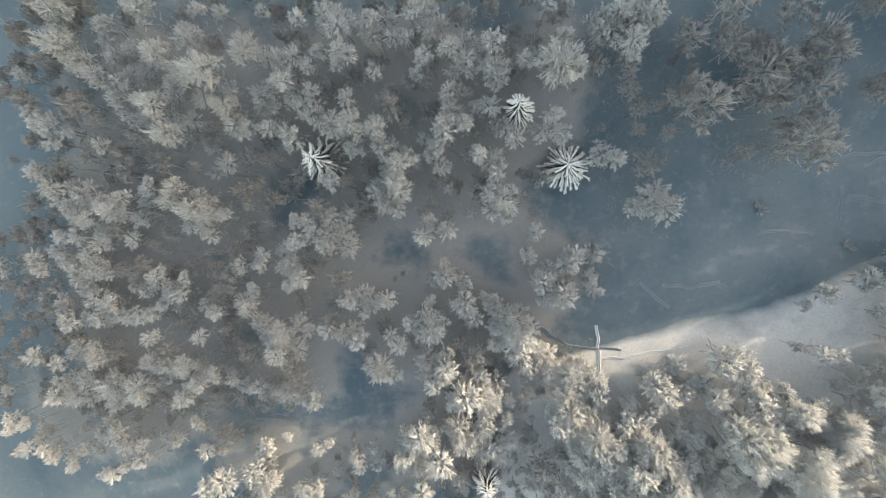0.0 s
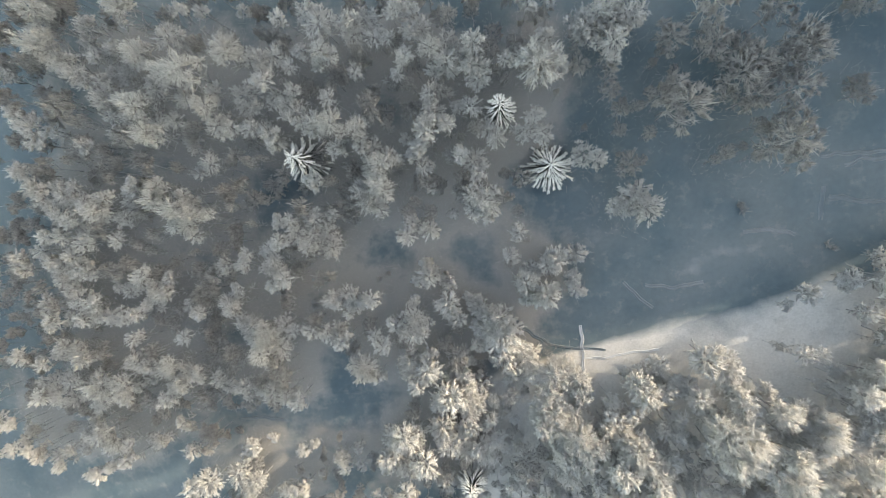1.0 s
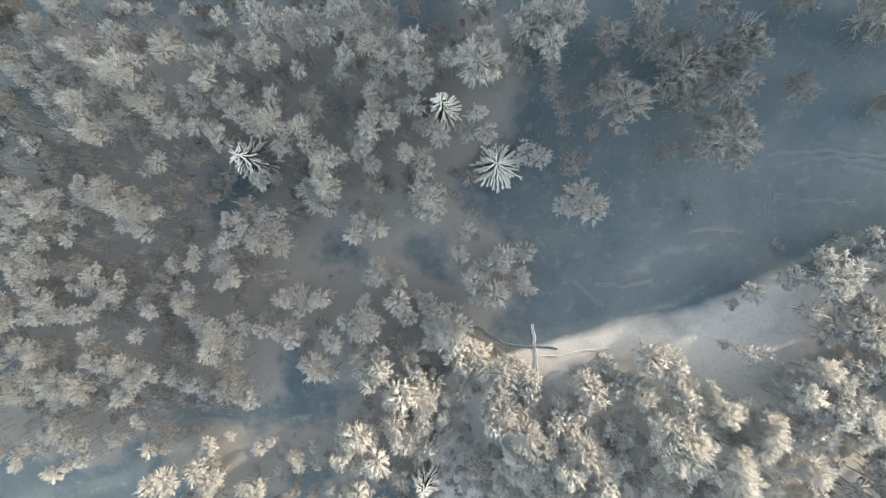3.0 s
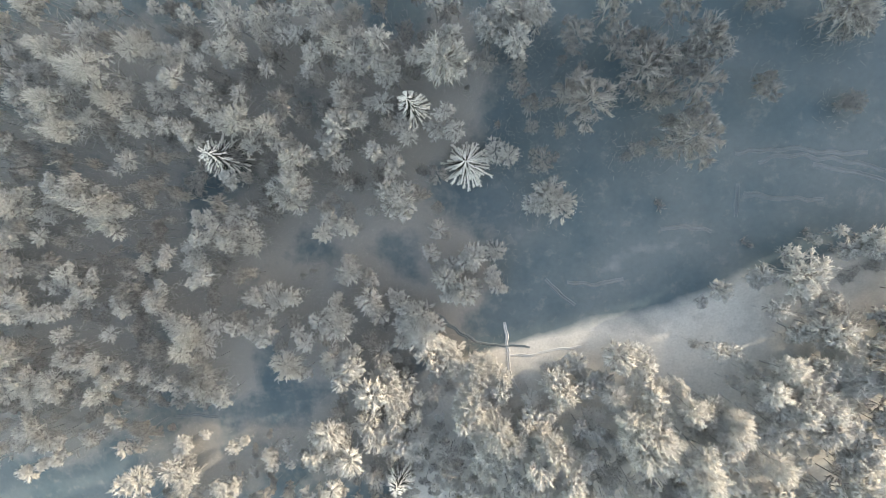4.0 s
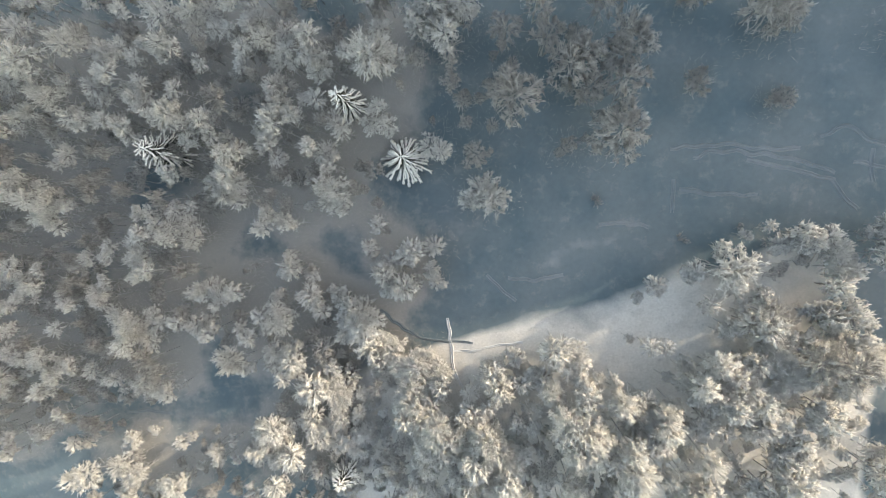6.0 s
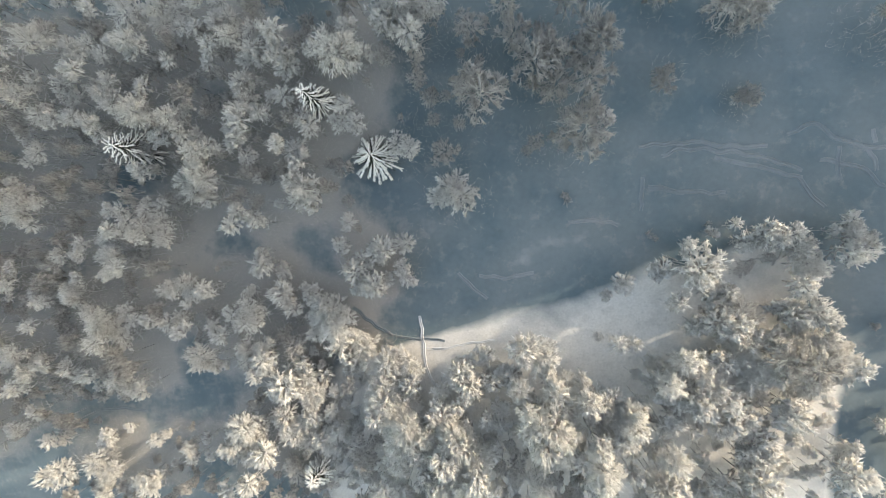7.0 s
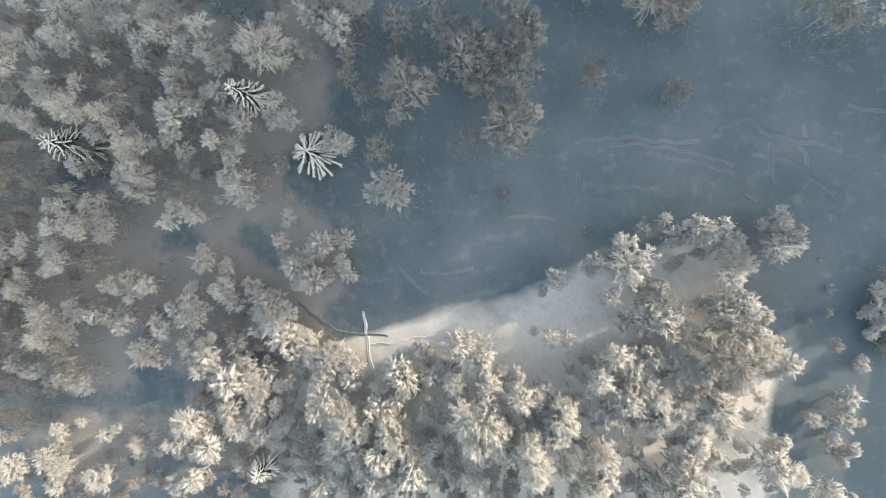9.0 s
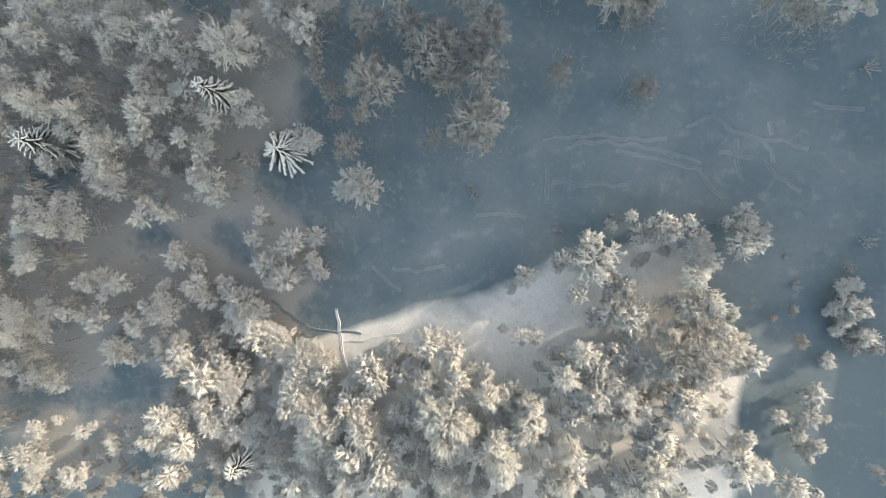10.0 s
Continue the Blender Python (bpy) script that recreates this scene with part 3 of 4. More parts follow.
SMALL_13 = [
    (59.4, -28.1, 1.6, 6), (60, -2.1, 1.4, 5.1), (60.2, -29.2, 1.6, 6), (60.6, -35.1, 1.7, 6), (60.6, -30.7, 1.6, 6), (60.9, -3.8, 1.2, 5.1),
    (61, -15.9, 1.4, 5.1), (61.2, -29.6, 1.6, 5.9), (61.9, -25.5, 1.4, 5.2), (61.9, -12.3, 1, 3.8), (62.8, -25.1, 1.4, 5.1), (63.2, -12.6, 1.2, 4.1),
    (63.3, -23.9, 1.6, 5.5), (64.6, -8.9, 1.2, 4.4), (65.1, -14, 1.4, 4.5), (65.5, -12.2, 1.4, 4.2), (66.1, -6.6, 1.2, 4.7), (66.5, -12.2, 1, 3.6),
    (67, -15.7, 1.4, 4.7), (67.4, -2.2, 0.8, 3.7), (68.6, -4.7, 1.2, 4.2), (69.7, -31.6, 1.6, 5.4), (70.7, -35.1, 1, 4.5),
]
SMALL_14 = [
    (70.9, -3.9, 1.1, 3.5), (71.1, -17.1, 0.8, 2.6), (71.5, -29.5, 1, 4.2), (71.8, -20, 1.1, 3.1), (71.9, -2.9, 0.8, 3.1), (72.9, -2.9, 0.6, 2.8),
    (73.4, -34.6, 1, 4.2), (73.7, -32.7, 0.8, 4), (76, -26.9, 0.7, 1.9), (77, -35, 1.1, 3.8), (77.1, -27.3, 1, 2.1), (78.2, -36.8, 0.8, 3.5),
    (78.6, -29.7, 1, 2.5), (79.5, -27.2, 1, 2), (79.8, 22, 1, 6.1), (79.9, -36.6, 1, 3.5), (79.9, -32, 1, 2.9), (80.2, -23.9, 1.2, 1.8),
    (80.6, -30.6, 1.1, 2.8), (81.7, -19.7, 1.2, 1.8), (82.2, -27.3, 0.7, 1.6), (82.9, -12.6, 1, 1.6), (84.1, -12.6, 1, 1.6), (85.6, -16.2, 1, 1.6),
]
SMALL = SMALL_1 + SMALL_2 + SMALL_3 + SMALL_4 + SMALL_5 + SMALL_6 + SMALL_7 + SMALL_8 + SMALL_9 + SMALL_10 + SMALL_11 + SMALL_12 + SMALL_13 + SMALL_14
THIN_1 = [
    (-81.1, -15.5, 1, 6.5), (-80.7, -24, 1.4, 7), (-78.1, -10, 1.8, 7.6), (-77.8, -36, 1.3, 5.9), (-76.4, -11.4, 1.4, 7), (-75.5, -7.7, 1, 5.9),
    (-73.5, -13.8, 1, 6.2), (-73, 9.4, 0.9, 6.9), (-70, -35.3, 2.1, 7.4), (-66, 26.6, 1.8, 9.8), (-65.8, 28.6, 1.3, 8.9), (-61.2, -33.8, 1.3, 5.6),
    (-59.2, -23.6, 1.6, 6.7), (-59.2, 8.6, 1.8, 9.4), (-57.3, -7.5, 2, 6.7), (-57, 16.6, 2.6, 12.1), (-54.6, 14.5, 2.2, 10.9), (-53.5, 10.8, 1.3, 8.8),
    (-52.4, 9.6, 1.3, 8.9), (-51.6, -3.4, 1.3, 6.9), (-50.5, 8.9, 2.2, 10.1),
]
THIN_2 = [
    (-50.2, -4.7, 1.5, 7.1), (-48.1, -30.1, 1, 6.4), (-47.4, -2, 1.7, 8.4), (-43.9, -24.9, 1.2, 6.9), (-43.1, 8, 1.8, 10.1), (-42.7, -4.6, 1.3, 8),
    (-42.2, -6.3, 1.1, 7.7), (-41.7, -16.7, 1.2, 7.2), (-35.2, 1.7, 1.8, 10.2), (-34.3, -24.6, 2, 7.7), (-33.2, -0.4, 1.4, 9.5), (-32.6, 8.2, 1.3, 9.9),
    (-30.6, -24.5, 1.6, 7), (-30.1, 9.5, 1.2, 9.9), (-30, 3.7, 1.3, 9.2), (-28.9, 24.9, 1.2, 8.5), (-27.4, -4.5, 1.1, 8.9), (-20.4, 6.3, 1.3, 8.7),
    (-16.7, -24.2, 1.4, 6), (-15.6, -8.4, 1, 5.6), (-15.1, 22.2, 1.2, 8.2),
]
THIN_3 = [
    (-14, -7.6, 0.8, 4.7), (-12.4, 13, 1.3, 7.4), (-11, 7.8, 1.5, 8.3), (-10.3, 1.3, 1.7, 8.1), (-9.6, 5.2, 1.3, 7.6), (-8.9, -45.2, 1.5, 4.6),
    (-8.7, 2.9, 1.9, 7.9), (-8.7, 17.9, 1.2, 7.7), (-7.3, 1.7, 1.7, 7.4), (-6.2, 10, 0.9, 6.7), (-5.3, -18.5, 1.7, 5), (-5.1, -39.9, 1.5, 3.4),
    (-3.5, -20.2, 2.4, 5.7), (-3.5, 25.6, 1.9, 8.6), (-2.7, 6.7, 1.5, 7), (-2.1, 11.8, 0.9, 6.6), (-0.8, 26.5, 1.6, 7.7), (-0.7, 13.1, 1.8, 7.9),
    (4.2, -6.1, 1.2, 4.1), (4.7, -26.4, 1.9, 4.5), (5.2, 25.3, 0.9, 5.2), (6.4, -2.4, 1, 3.5),
]
THIN_4 = [
    (7, -35.7, 2.6, 6.7), (7.5, -37.4, 2.4, 6.6), (9.3, -34.3, 1.6, 6.2), (9.9, 16.5, 1.1, 6.2), (10.1, -6.5, 1.2, 3.5), (12.5, 20.1, 2, 7.1),
    (13.7, 12.4, 1.1, 4.8), (16, 16.8, 2, 6.7), (16.4, 19.1, 1.8, 6.6), (17, -30.9, 1.6, 7.4), (17.5, 14.8, 2.1, 6.6), (17.9, 12.3, 1.5, 5.5),
    (19.4, 7.4, 1.5, 4.7), (20, 15.4, 1.9, 6.5), (21.8, 15.6, 2.6, 7.8), (21.8, 20.4, 1.5, 4.9), (21.9, 11.5, 2.1, 7), (22.9, 21.8, 1.3, 4.7),
    (23.5, 23.1, 1.7, 5.3), (24, 14.8, 2.6, 8), (24, 17.4, 2, 6.6),
]
THIN_5 = [
    (24.3, 19.2, 1.7, 5.7), (25, 16.3, 1.5, 6.1), (26.9, 25.7, 2.3, 6.9), (28, 21.5, 2.7, 7.8), (28, 24.4, 1.7, 5.9), (28.1, -36.2, 1.6, 8.1),
    (29.6, -34.8, 2, 8.5), (30.9, 8.3, 1.2, 5.1), (31.4, -33.9, 1.6, 8), (31.4, 15.9, 1.7, 6.1), (31.4, 20.9, 1.1, 4.5), (31.5, 9.3, 1.7, 5.9),
    (31.7, 22.2, 1.9, 5.5), (32.1, 18.2, 2.3, 6.7), (33.1, 15.4, 2.6, 7.5), (33.3, 10, 1.3, 5.4), (33.5, 19.4, 1.7, 5.4), (33.5, 22.3, 1.1, 4.1),
    (34.8, 12.4, 1.5, 5.8), (35, 8.4, 1.7, 6.4), (35, 14.7, 1.9, 6.4), (35.1, 25.3, 1.7, 4.9),
]
THIN_6 = [
    (36.5, 11.6, 1.7, 6.2), (36.6, 20, 1.9, 5.5), (37.2, 9.4, 2.6, 8), (37.3, 22.1, 1.9, 5.3), (37.8, 12.4, 2.4, 7.2), (38.1, -34.9, 1.3, 9),
    (38.4, 16.1, 2.1, 6.3), (38.9, 9.7, 2.2, 7.5), (39, 20.3, 1.9, 5.5), (40.5, -16.9, 1.1, 4.4), (45.1, 27.2, 1.2, 2.9), (46.5, 26.7, 1.4, 3.3),
    (46.8, 16.1, 1.2, 2.9), (47.5, -26.8, 1.3, 8.3), (47.5, 17.5, 1.4, 3), (48.6, 18.6, 1.2, 2.5), (53.2, 24.6, 2.4, 5.4), (54.9, 22.7, 1.7, 4.2),
    (55.7, 25.4, 2.7, 5.8), (56.6, 23.5, 2.4, 5.3), (57.1, -12.4, 1.8, 5.2),
]
THIN_7 = [
    (57.2, 14.4, 1.4, 2.8), (57.7, -13.8, 1.6, 5.2), (57.8, -7.5, 1.4, 4.7), (58.3, 14.8, 1.8, 3), (58.5, -6.4, 1.5, 5.1), (60.4, -6, 1.2, 4.7),
    (61.5, -18.3, 2, 6), (63.4, -18.9, 2.2, 6.4), (70.2, 22.6, 1.8, 6.4), (72.4, 21.7, 1.8, 6.7), (73.8, 20.6, 1.4, 6.5), (75.4, -14.3, 0.8, 1.6),
    (75.8, 20.5, 1.8, 7), (77.4, -13.2, 1.1, 1.8), (78, -17.3, 0.8, 1.6), (78.1, 20.7, 1.3, 6.5), (83.4, -7.5, 1.1, 1.8), (84.4, -17.7, 1.4, 2.3),
    (85.4, -12.5, 1.1, 1.8), (86.9, -17.5, 1.3, 2), (87.5, -33.1, 1.1, 3.3), (88.2, -35.2, 0.9, 3.4),
]
THIN = THIN_1 + THIN_2 + THIN_3 + THIN_4 + THIN_5 + THIN_6 + THIN_7


# ---- ground ----
def step(low, high, v):
    v = np.clip((v - low) / (high - low), 0, 1)
    return v * v * (3 - 2 * v)


def hillside(x, y):
    """Height of the land: a slope that rises to the east and north, and two unseen forms added to cast shade: a ridge
    towards the sun with a gap, a spur to the east.
    """
    x, y = np.asarray(x, float), np.asarray(y, float)
    u, v = np.clip(x, -130, 115) / 50, np.clip(y, -95, 90) / 50
    z = -2.105 + 1.218 * u + 3.802 * v + 0.841 * u * u - 1.216 * u * v - 0.176 * v * v
    z = z - 0.001 * np.clip(x - 52, 0, 55) ** 2
    along, across = x * math.cos(AZIMUTH) + y * math.sin(AZIMUTH), x * math.sin(AZIMUTH) - y * math.cos(AZIMUTH)
    z = z + 4.5 * np.exp(-(((x + 15) / 50) ** 2) - ((y - 24) / 16) ** 2) + 3.0 * np.exp(-(((x + 62) / 22) ** 2) - ((y + 4) / 22) ** 2)
    # heights of the unseen ridge, set by where light and shade should fall
    crest = np.interp(across, (-80, -40, -20, 6, 13, 17, 20.5, 22.5, 24.6, 25.4, 26.5, 27, 27.8, 28.5, 30, 32, 35, 38, 50, 54),
                      (100, 93, 87, 82, 70, 56, 49.6, 47.8, 45.6, 44.4, 42.9, 41.0, 38, 36, 36, 42, 42, 38, 32, 22))
    rise = step(120, 154, along) * step(205, 168, along)
    z = z + np.maximum(crest - z, 0) * rise
    # unseen rise, added to shade the ground at the east
    spur = (8.0 + 2.4 * step(-12, 0, y)) * np.exp(-((x - 103) / 5.0) ** 2) * step(46, 34, y)
    return z + np.maximum(spur - z, 0) * np.clip(spur / 2.5, 0, 1)


def drift(x, y):
    """Soft snowdrifts, hummocks and wind ripples."""
    x, y = np.asarray(x, float), np.asarray(y, float)
    return 0.16 * np.sin(0.31 * x + 1.7 * np.sin(0.13 * y)) * np.sin(0.27 * y + 1.3 * np.sin(0.11 * x)) + 0.05 * np.sin(1.1 * x + 0.6 * y + 2 * np.sin(0.4 * y)) * np.sin(0.9 * y - 0.3 * x)


def land(x, y):
    return float(hillside(x, y) + drift(x, y))


def axis_steps(low, high, pitch, reach):
    inner = list(np.arange(low, high + pitch / 2, pitch))
    out, d = [], pitch
    while sum(out) < reach:
        d = min(d * 1.13, 160)
        out.append(d)
    ends = np.cumsum(out)
    return np.array([low - e for e in ends[::-1]] + inner + [inner[-1] + e for e in ends])


def build_ground():
    xs, ys = axis_steps(-100, 108, 0.75, 2500), axis_steps(-62, 48, 0.75, 2500)
    # finer steps on the ridge where the light comes over it
    xs, ys = np.union1d(xs, np.arange(134, 164, 0.9)), np.union1d(ys, np.arange(50, 84, 0.9))
    gx, gy = np.meshgrid(xs, ys)
    gz = hillside(gx, gy) + drift(gx, gy)
    verts = np.stack([gx, gy, gz], -1).reshape(-1, 3)
    w = len(xs)
    a = (np.arange(len(ys) - 1)[:, None] * w + np.arange(w - 1)[None]).ravel()
    faces = np.stack([a, a + 1, a + w + 1, a + w], 1)
    mesh = bpy.data.meshes.new("ground")
    mesh.from_pydata(verts.tolist(), [], faces.tolist())
    mesh.shade_smooth()
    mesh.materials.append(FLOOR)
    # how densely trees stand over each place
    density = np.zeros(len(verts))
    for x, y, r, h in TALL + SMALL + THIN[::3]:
        if (x > 25 and y < 0) or (x > -2 and y < -20) or (x > 12 and y > -14):  # left out on the bank to lighten it, and on the meadow
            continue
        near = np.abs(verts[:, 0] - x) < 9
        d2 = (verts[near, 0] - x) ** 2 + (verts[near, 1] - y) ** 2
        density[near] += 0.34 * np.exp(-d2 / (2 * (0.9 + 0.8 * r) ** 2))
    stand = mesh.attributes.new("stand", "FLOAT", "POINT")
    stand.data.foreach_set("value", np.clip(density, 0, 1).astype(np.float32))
    # painted light: the sunlit bank, weaker along its foot, and the sunlit snow at its end
    bank_light = (0.5 + 0.5 * step(-16, -21, verts[:, 1])) * step(22.3, 25.8, 0.315 * verts[:, 0] - 0.883 * verts[:, 1] + 2.0) * step(-6, 6, verts[:, 0]) * step(72, 58, verts[:, 0]) * step(2, -6, verts[:, 1])
    sunlit_patch = step(56, 61, verts[:, 0]) * step(74, 70, verts[:, 0]) * step(-18, -23, verts[:, 1])
    bank_light = np.maximum(bank_light, sunlit_patch)
    bank_sun = mesh.attributes.new("sunlit_bank", "FLOAT", "POINT")
    bank_sun.data.foreach_set("value", bank_light.astype(np.float32))
    # the two edges that take the painted blue shade
    west = step(-71, -79, verts[:, 0] + 0.25 * np.abs(verts[:, 1] - 12)) * step(-6, 2, verts[:, 1]) * step(40, 30, verts[:, 1])
    east = step(81, 86, verts[:, 0] + 1.2 * np.sin(0.3 * verts[:, 1])) * step(-15, -20, verts[:, 1]) * step(96, 92, verts[:, 0])
    edge_shade = mesh.attributes.new("edge_shade", "FLOAT", "POINT")
    edge_shade.data.foreach_set("value", np.maximum(west, east).astype(np.float32))
    tagged(new("ground", mesh), "snow-covered hillside with soft drifts, open meadow and forest floor", "ground", kind="structure")


build_ground()


# ---- tubes ----
def tube(verts, faces, points, first, last, sides=3, tip=True):
    """A tapered tube along the points, ending in a point."""
    n = len(points)
    base = len(verts)
    for i, p in enumerate(points):
        way = (points[min(i + 1, n - 1)] - points[max(i - 1, 0)]).normalized()
        side = way.cross(Vector((0.31, 0.52, 0.79)))
        side = side.normalized() if side.length > 1e-4 else Vector((1, 0, 0))
        other = way.cross(side)
        if i == n - 1 and tip:
            verts.append(p)
            break
        r = first + (last - first) * i / max(n - 1, 1)
        for k in range(sides):
            a = 2 * math.pi * k / sides
            verts.append(p + r * (math.cos(a) * side + math.sin(a) * other))
    for i in range(n - 1):
        for k in range(sides):
            a, b = base + i * sides + k, base + i * sides + (k + 1) % sides
            if i == n - 2 and tip:
                faces.append((a, b, base + (n - 1) * sides))
            else:
                faces.append((a, b, b + sides, a + sides))


def mesh_of(name, verts, faces, material, smooth=True):
    mesh = bpy.data.meshes.new(name)
    mesh.from_pydata([tuple(v) for v in verts], [], faces)
    if smooth:
        mesh.shade_smooth()
    mesh.materials.append(material)
    return mesh


def part(name, mesh, parent, label=""):
    ob = new(name, mesh)
    ob.parent = parent
    return tagged(ob, label)


def rand_way(rng):
    return Vector((rng.gauss(0, 1), rng.gauss(0, 1), rng.gauss(0, 1))).normalized()


def bent(start, way, length, rng, count, bend=0.25, rise=0.0):
    """Points of a crooked branch."""
    points, p, d = [start.copy()], start.copy(), way.normalized()
    for _ in range(count):
        d = (d + bend * rand_way(rng) + Vector((0, 0, rise))).normalized()
        p = p + d * (length / count)
        points.append(p.copy())
    return points


def along_points(points, f):
    g = f * (len(points) - 1)
    i = min(int(g), len(points) - 2)
    return points[i].lerp(points[i + 1], g - i), (points[i + 1] - points[i]).normalized()


# ---- trees ----
def twigged(verts, faces, spray, twigs, thick, rng):
    """A branch furred with short frosted twigs on all sides."""
    tube(verts, faces, spray, thick * 1.25, thick * 0.8)
    for k in range(twigs):
        f = 0.05 + 0.94 * (k + rng.random()) / twigs
        q, e = along_points(spray, min(f, 0.999))
        way = (0.75 * e + 0.95 * rand_way(rng)).normalized()
        tube(verts, faces, [q, q + way * rng.uniform(0.17, 0.37)], thick * rng.uniform(0.8, 1.1), 0)


def forked(verts, faces, spray, twigs, thick, rng):
    """A branch that forks on both sides, each fork furred with twigs."""
    twigged(verts, faces, spray, twigs, thick, rng)
    length = (spray[-1] - spray[0]).length
    side = (spray[-1] - spray[0]).cross(rand_way(rng)).normalized()
    for hand in (-1, 1, rng.choice((-1, 1))):
        f = rng.uniform(0.2, 0.75)
        q, e = along_points(spray, f)
        fork = bent(q, e + hand * rng.uniform(0.6, 0.95) * side + 0.25 * rand_way(rng), length * (1.0 - f) * rng.uniform(0.55, 0.9), rng, 2, 0.2)
        twigged(verts, faces, fork, max(3, int(twigs * 0.6 * (1 - f) + 1)), thick * 0.9, rng)


def frosted_tree(name, seed, radius, height, limbs, sprays, twigs, thick, frost, under=None, clumps=4):
    """A leafless tree under hoarfrost: trunk, limbs, and an uneven crown of clumps, each a burst of fine side-twigged branches."""
    rng = random.Random(seed)
    root = new(name)
    depth = min(0.9, max(0.7, 0.26 * height / radius))
    lean = Vector((rng.uniform(-0.12, 0.12), rng.uniform(-0.12, 0.12), 0)) * radius
    middle = Vector((0, 0, height - depth * radius)) + lean
    verts, faces = [], []
    trunk = [Vector((0, 0, -0.4)), Vector((0, 0, height * 0.25)) + 0.2 * lean, middle - Vector((0, 0, 0.35 * radius)), middle + Vector((0, 0, 0.3 * radius))]
    tube(verts, faces, trunk, 0.02 * radius + 0.025, 0.012 * radius, 6)
    part("trunk", mesh_of("trunk", verts, faces, BARK), root)
    # one clump over the trunk, the others round it and lower
    hearts = [(middle + Vector((0, 0, 0.12 * depth * radius)), radius * rng.uniform(0.72, 0.86) if clumps > 1 else radius)]
    turn = rng.uniform(0, 6.283)
    for i in range(clumps - 1):
        a = turn + 2 * math.pi * (i + rng.uniform(-0.3, 0.3)) / (clumps - 1)
        size = radius * rng.uniform(0.34, 0.58)
        out = radius * rng.uniform(0.96, 1.1) - size
        hearts.append((middle + Vector((out * math.cos(a), out * math.sin(a), radius * depth * rng.uniform(-0.35, 0.15))), size))
    for i in range(limbs):
        goal, size = hearts[(i + 1) % len(hearts)] if clumps > 1 else hearts[0]
        goal = goal + 0.3 * size * rand_way(rng)
        start = along_points(trunk, rng.uniform(0.4, 0.7))[0]
        verts, faces = [], []
        tube(verts, faces, [start, start.lerp(goal, 0.5) + 0.08 * radius * rand_way(rng) - Vector((0, 0, 0.06 * radius)), goal], 0.02 * radius + 0.02, 0.012 * radius, 4)
        part("limb", mesh_of("limb", verts, faces, BARK), root)
    crown_v, crown_f = [], []
    shift = Vector((rng.uniform(0, 50), rng.uniform(0, 50), rng.uniform(0, 50)))
    area = sum(size * size for _, size in hearts)
    for heart, reach in hearts:
        count = max(12, int(sprays * reach * reach / area))
        for i in range(count):
            up = 1.0 - 1.4 * (i + rng.uniform(0.1, 0.9)) / count
            a = 2.39996 * i + rng.uniform(-0.5, 0.5)
            flat = math.sqrt(max(0.0, 1 - up * up))
            way = Vector((flat * math.cos(a), flat * math.sin(a), up * depth))
            lump = noise.noise(way * 2.3 + shift + heart)
            if lump < -0.42:
                continue
            size = reach * (0.98 + 0.42 * lump + rng.uniform(-0.16, 0.12))
            start = heart + way * size * rng.uniform(0.12, 0.5)
            length = size * way.length - (start - heart).length
            spray = bent(start, way + 0.35 * rand_way(rng), length, rng, 3, 0.28, 0.02)
            forked(crown_v, crown_f, spray, twigs, thick, rng)
    part("crown", mesh_of("crown", crown_v, crown_f, frost), root)
    if not under:
        return root
    # sparser branches down the trunk, below the clumps, in most trees toned darker as painted inner shade
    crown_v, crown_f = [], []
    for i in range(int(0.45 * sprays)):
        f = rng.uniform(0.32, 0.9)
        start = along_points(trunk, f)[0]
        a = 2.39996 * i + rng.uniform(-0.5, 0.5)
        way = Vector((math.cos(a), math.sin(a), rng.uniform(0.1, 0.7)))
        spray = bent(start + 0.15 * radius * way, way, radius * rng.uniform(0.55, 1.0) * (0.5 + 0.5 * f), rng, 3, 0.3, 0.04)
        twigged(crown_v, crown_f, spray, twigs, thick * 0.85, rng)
    part("lower_crown", mesh_of("lower_crown", crown_v, crown_f, under), root, "lower branches toned dim for the shade inside the crown" if under is THIN_AND_SHADED_FROST else "")
    return root


def bough_mesh(seed):
    """A snow-laden spruce bough of unit length along +x: a heavy drooping finger with short side shoots."""
    rng = random.Random(seed)
    verts, faces = [], []
    w = lambda: rng.uniform(-0.03, 0.03)
    spine = [Vector((0.0, 0, 0)), Vector((0.22, w(), 0.03)), Vector((0.45, w(), 0.03)), Vector((0.68, w(), -0.02)), Vector((0.86, w(), -0.08)), Vector((0.97, w(), -0.14)), Vector((1.0, 0, -0.17))]
    tube(verts, faces, spine, 0.026, 0.04, 6)
    for i in range(30):
        p, d = along_points(spine, 0.15 + 0.83 * i / 30 + rng.uniform(-0.03, 0.03))
        side = -1 if i % 2 else 1
        way = Vector((0.95, side * rng.uniform(0.45, 1.0), rng.uniform(-0.35, 0.1)))
        tube(verts, faces, bent(p, way, rng.uniform(0.09, 0.2), rng, 2, 0.25, -0.1), 0.03, 0.018, 4)
    return mesh_of("bough", verts, faces, NEEDLES)


BOUGHS = [bough_mesh(70 + i) for i in range(5)]


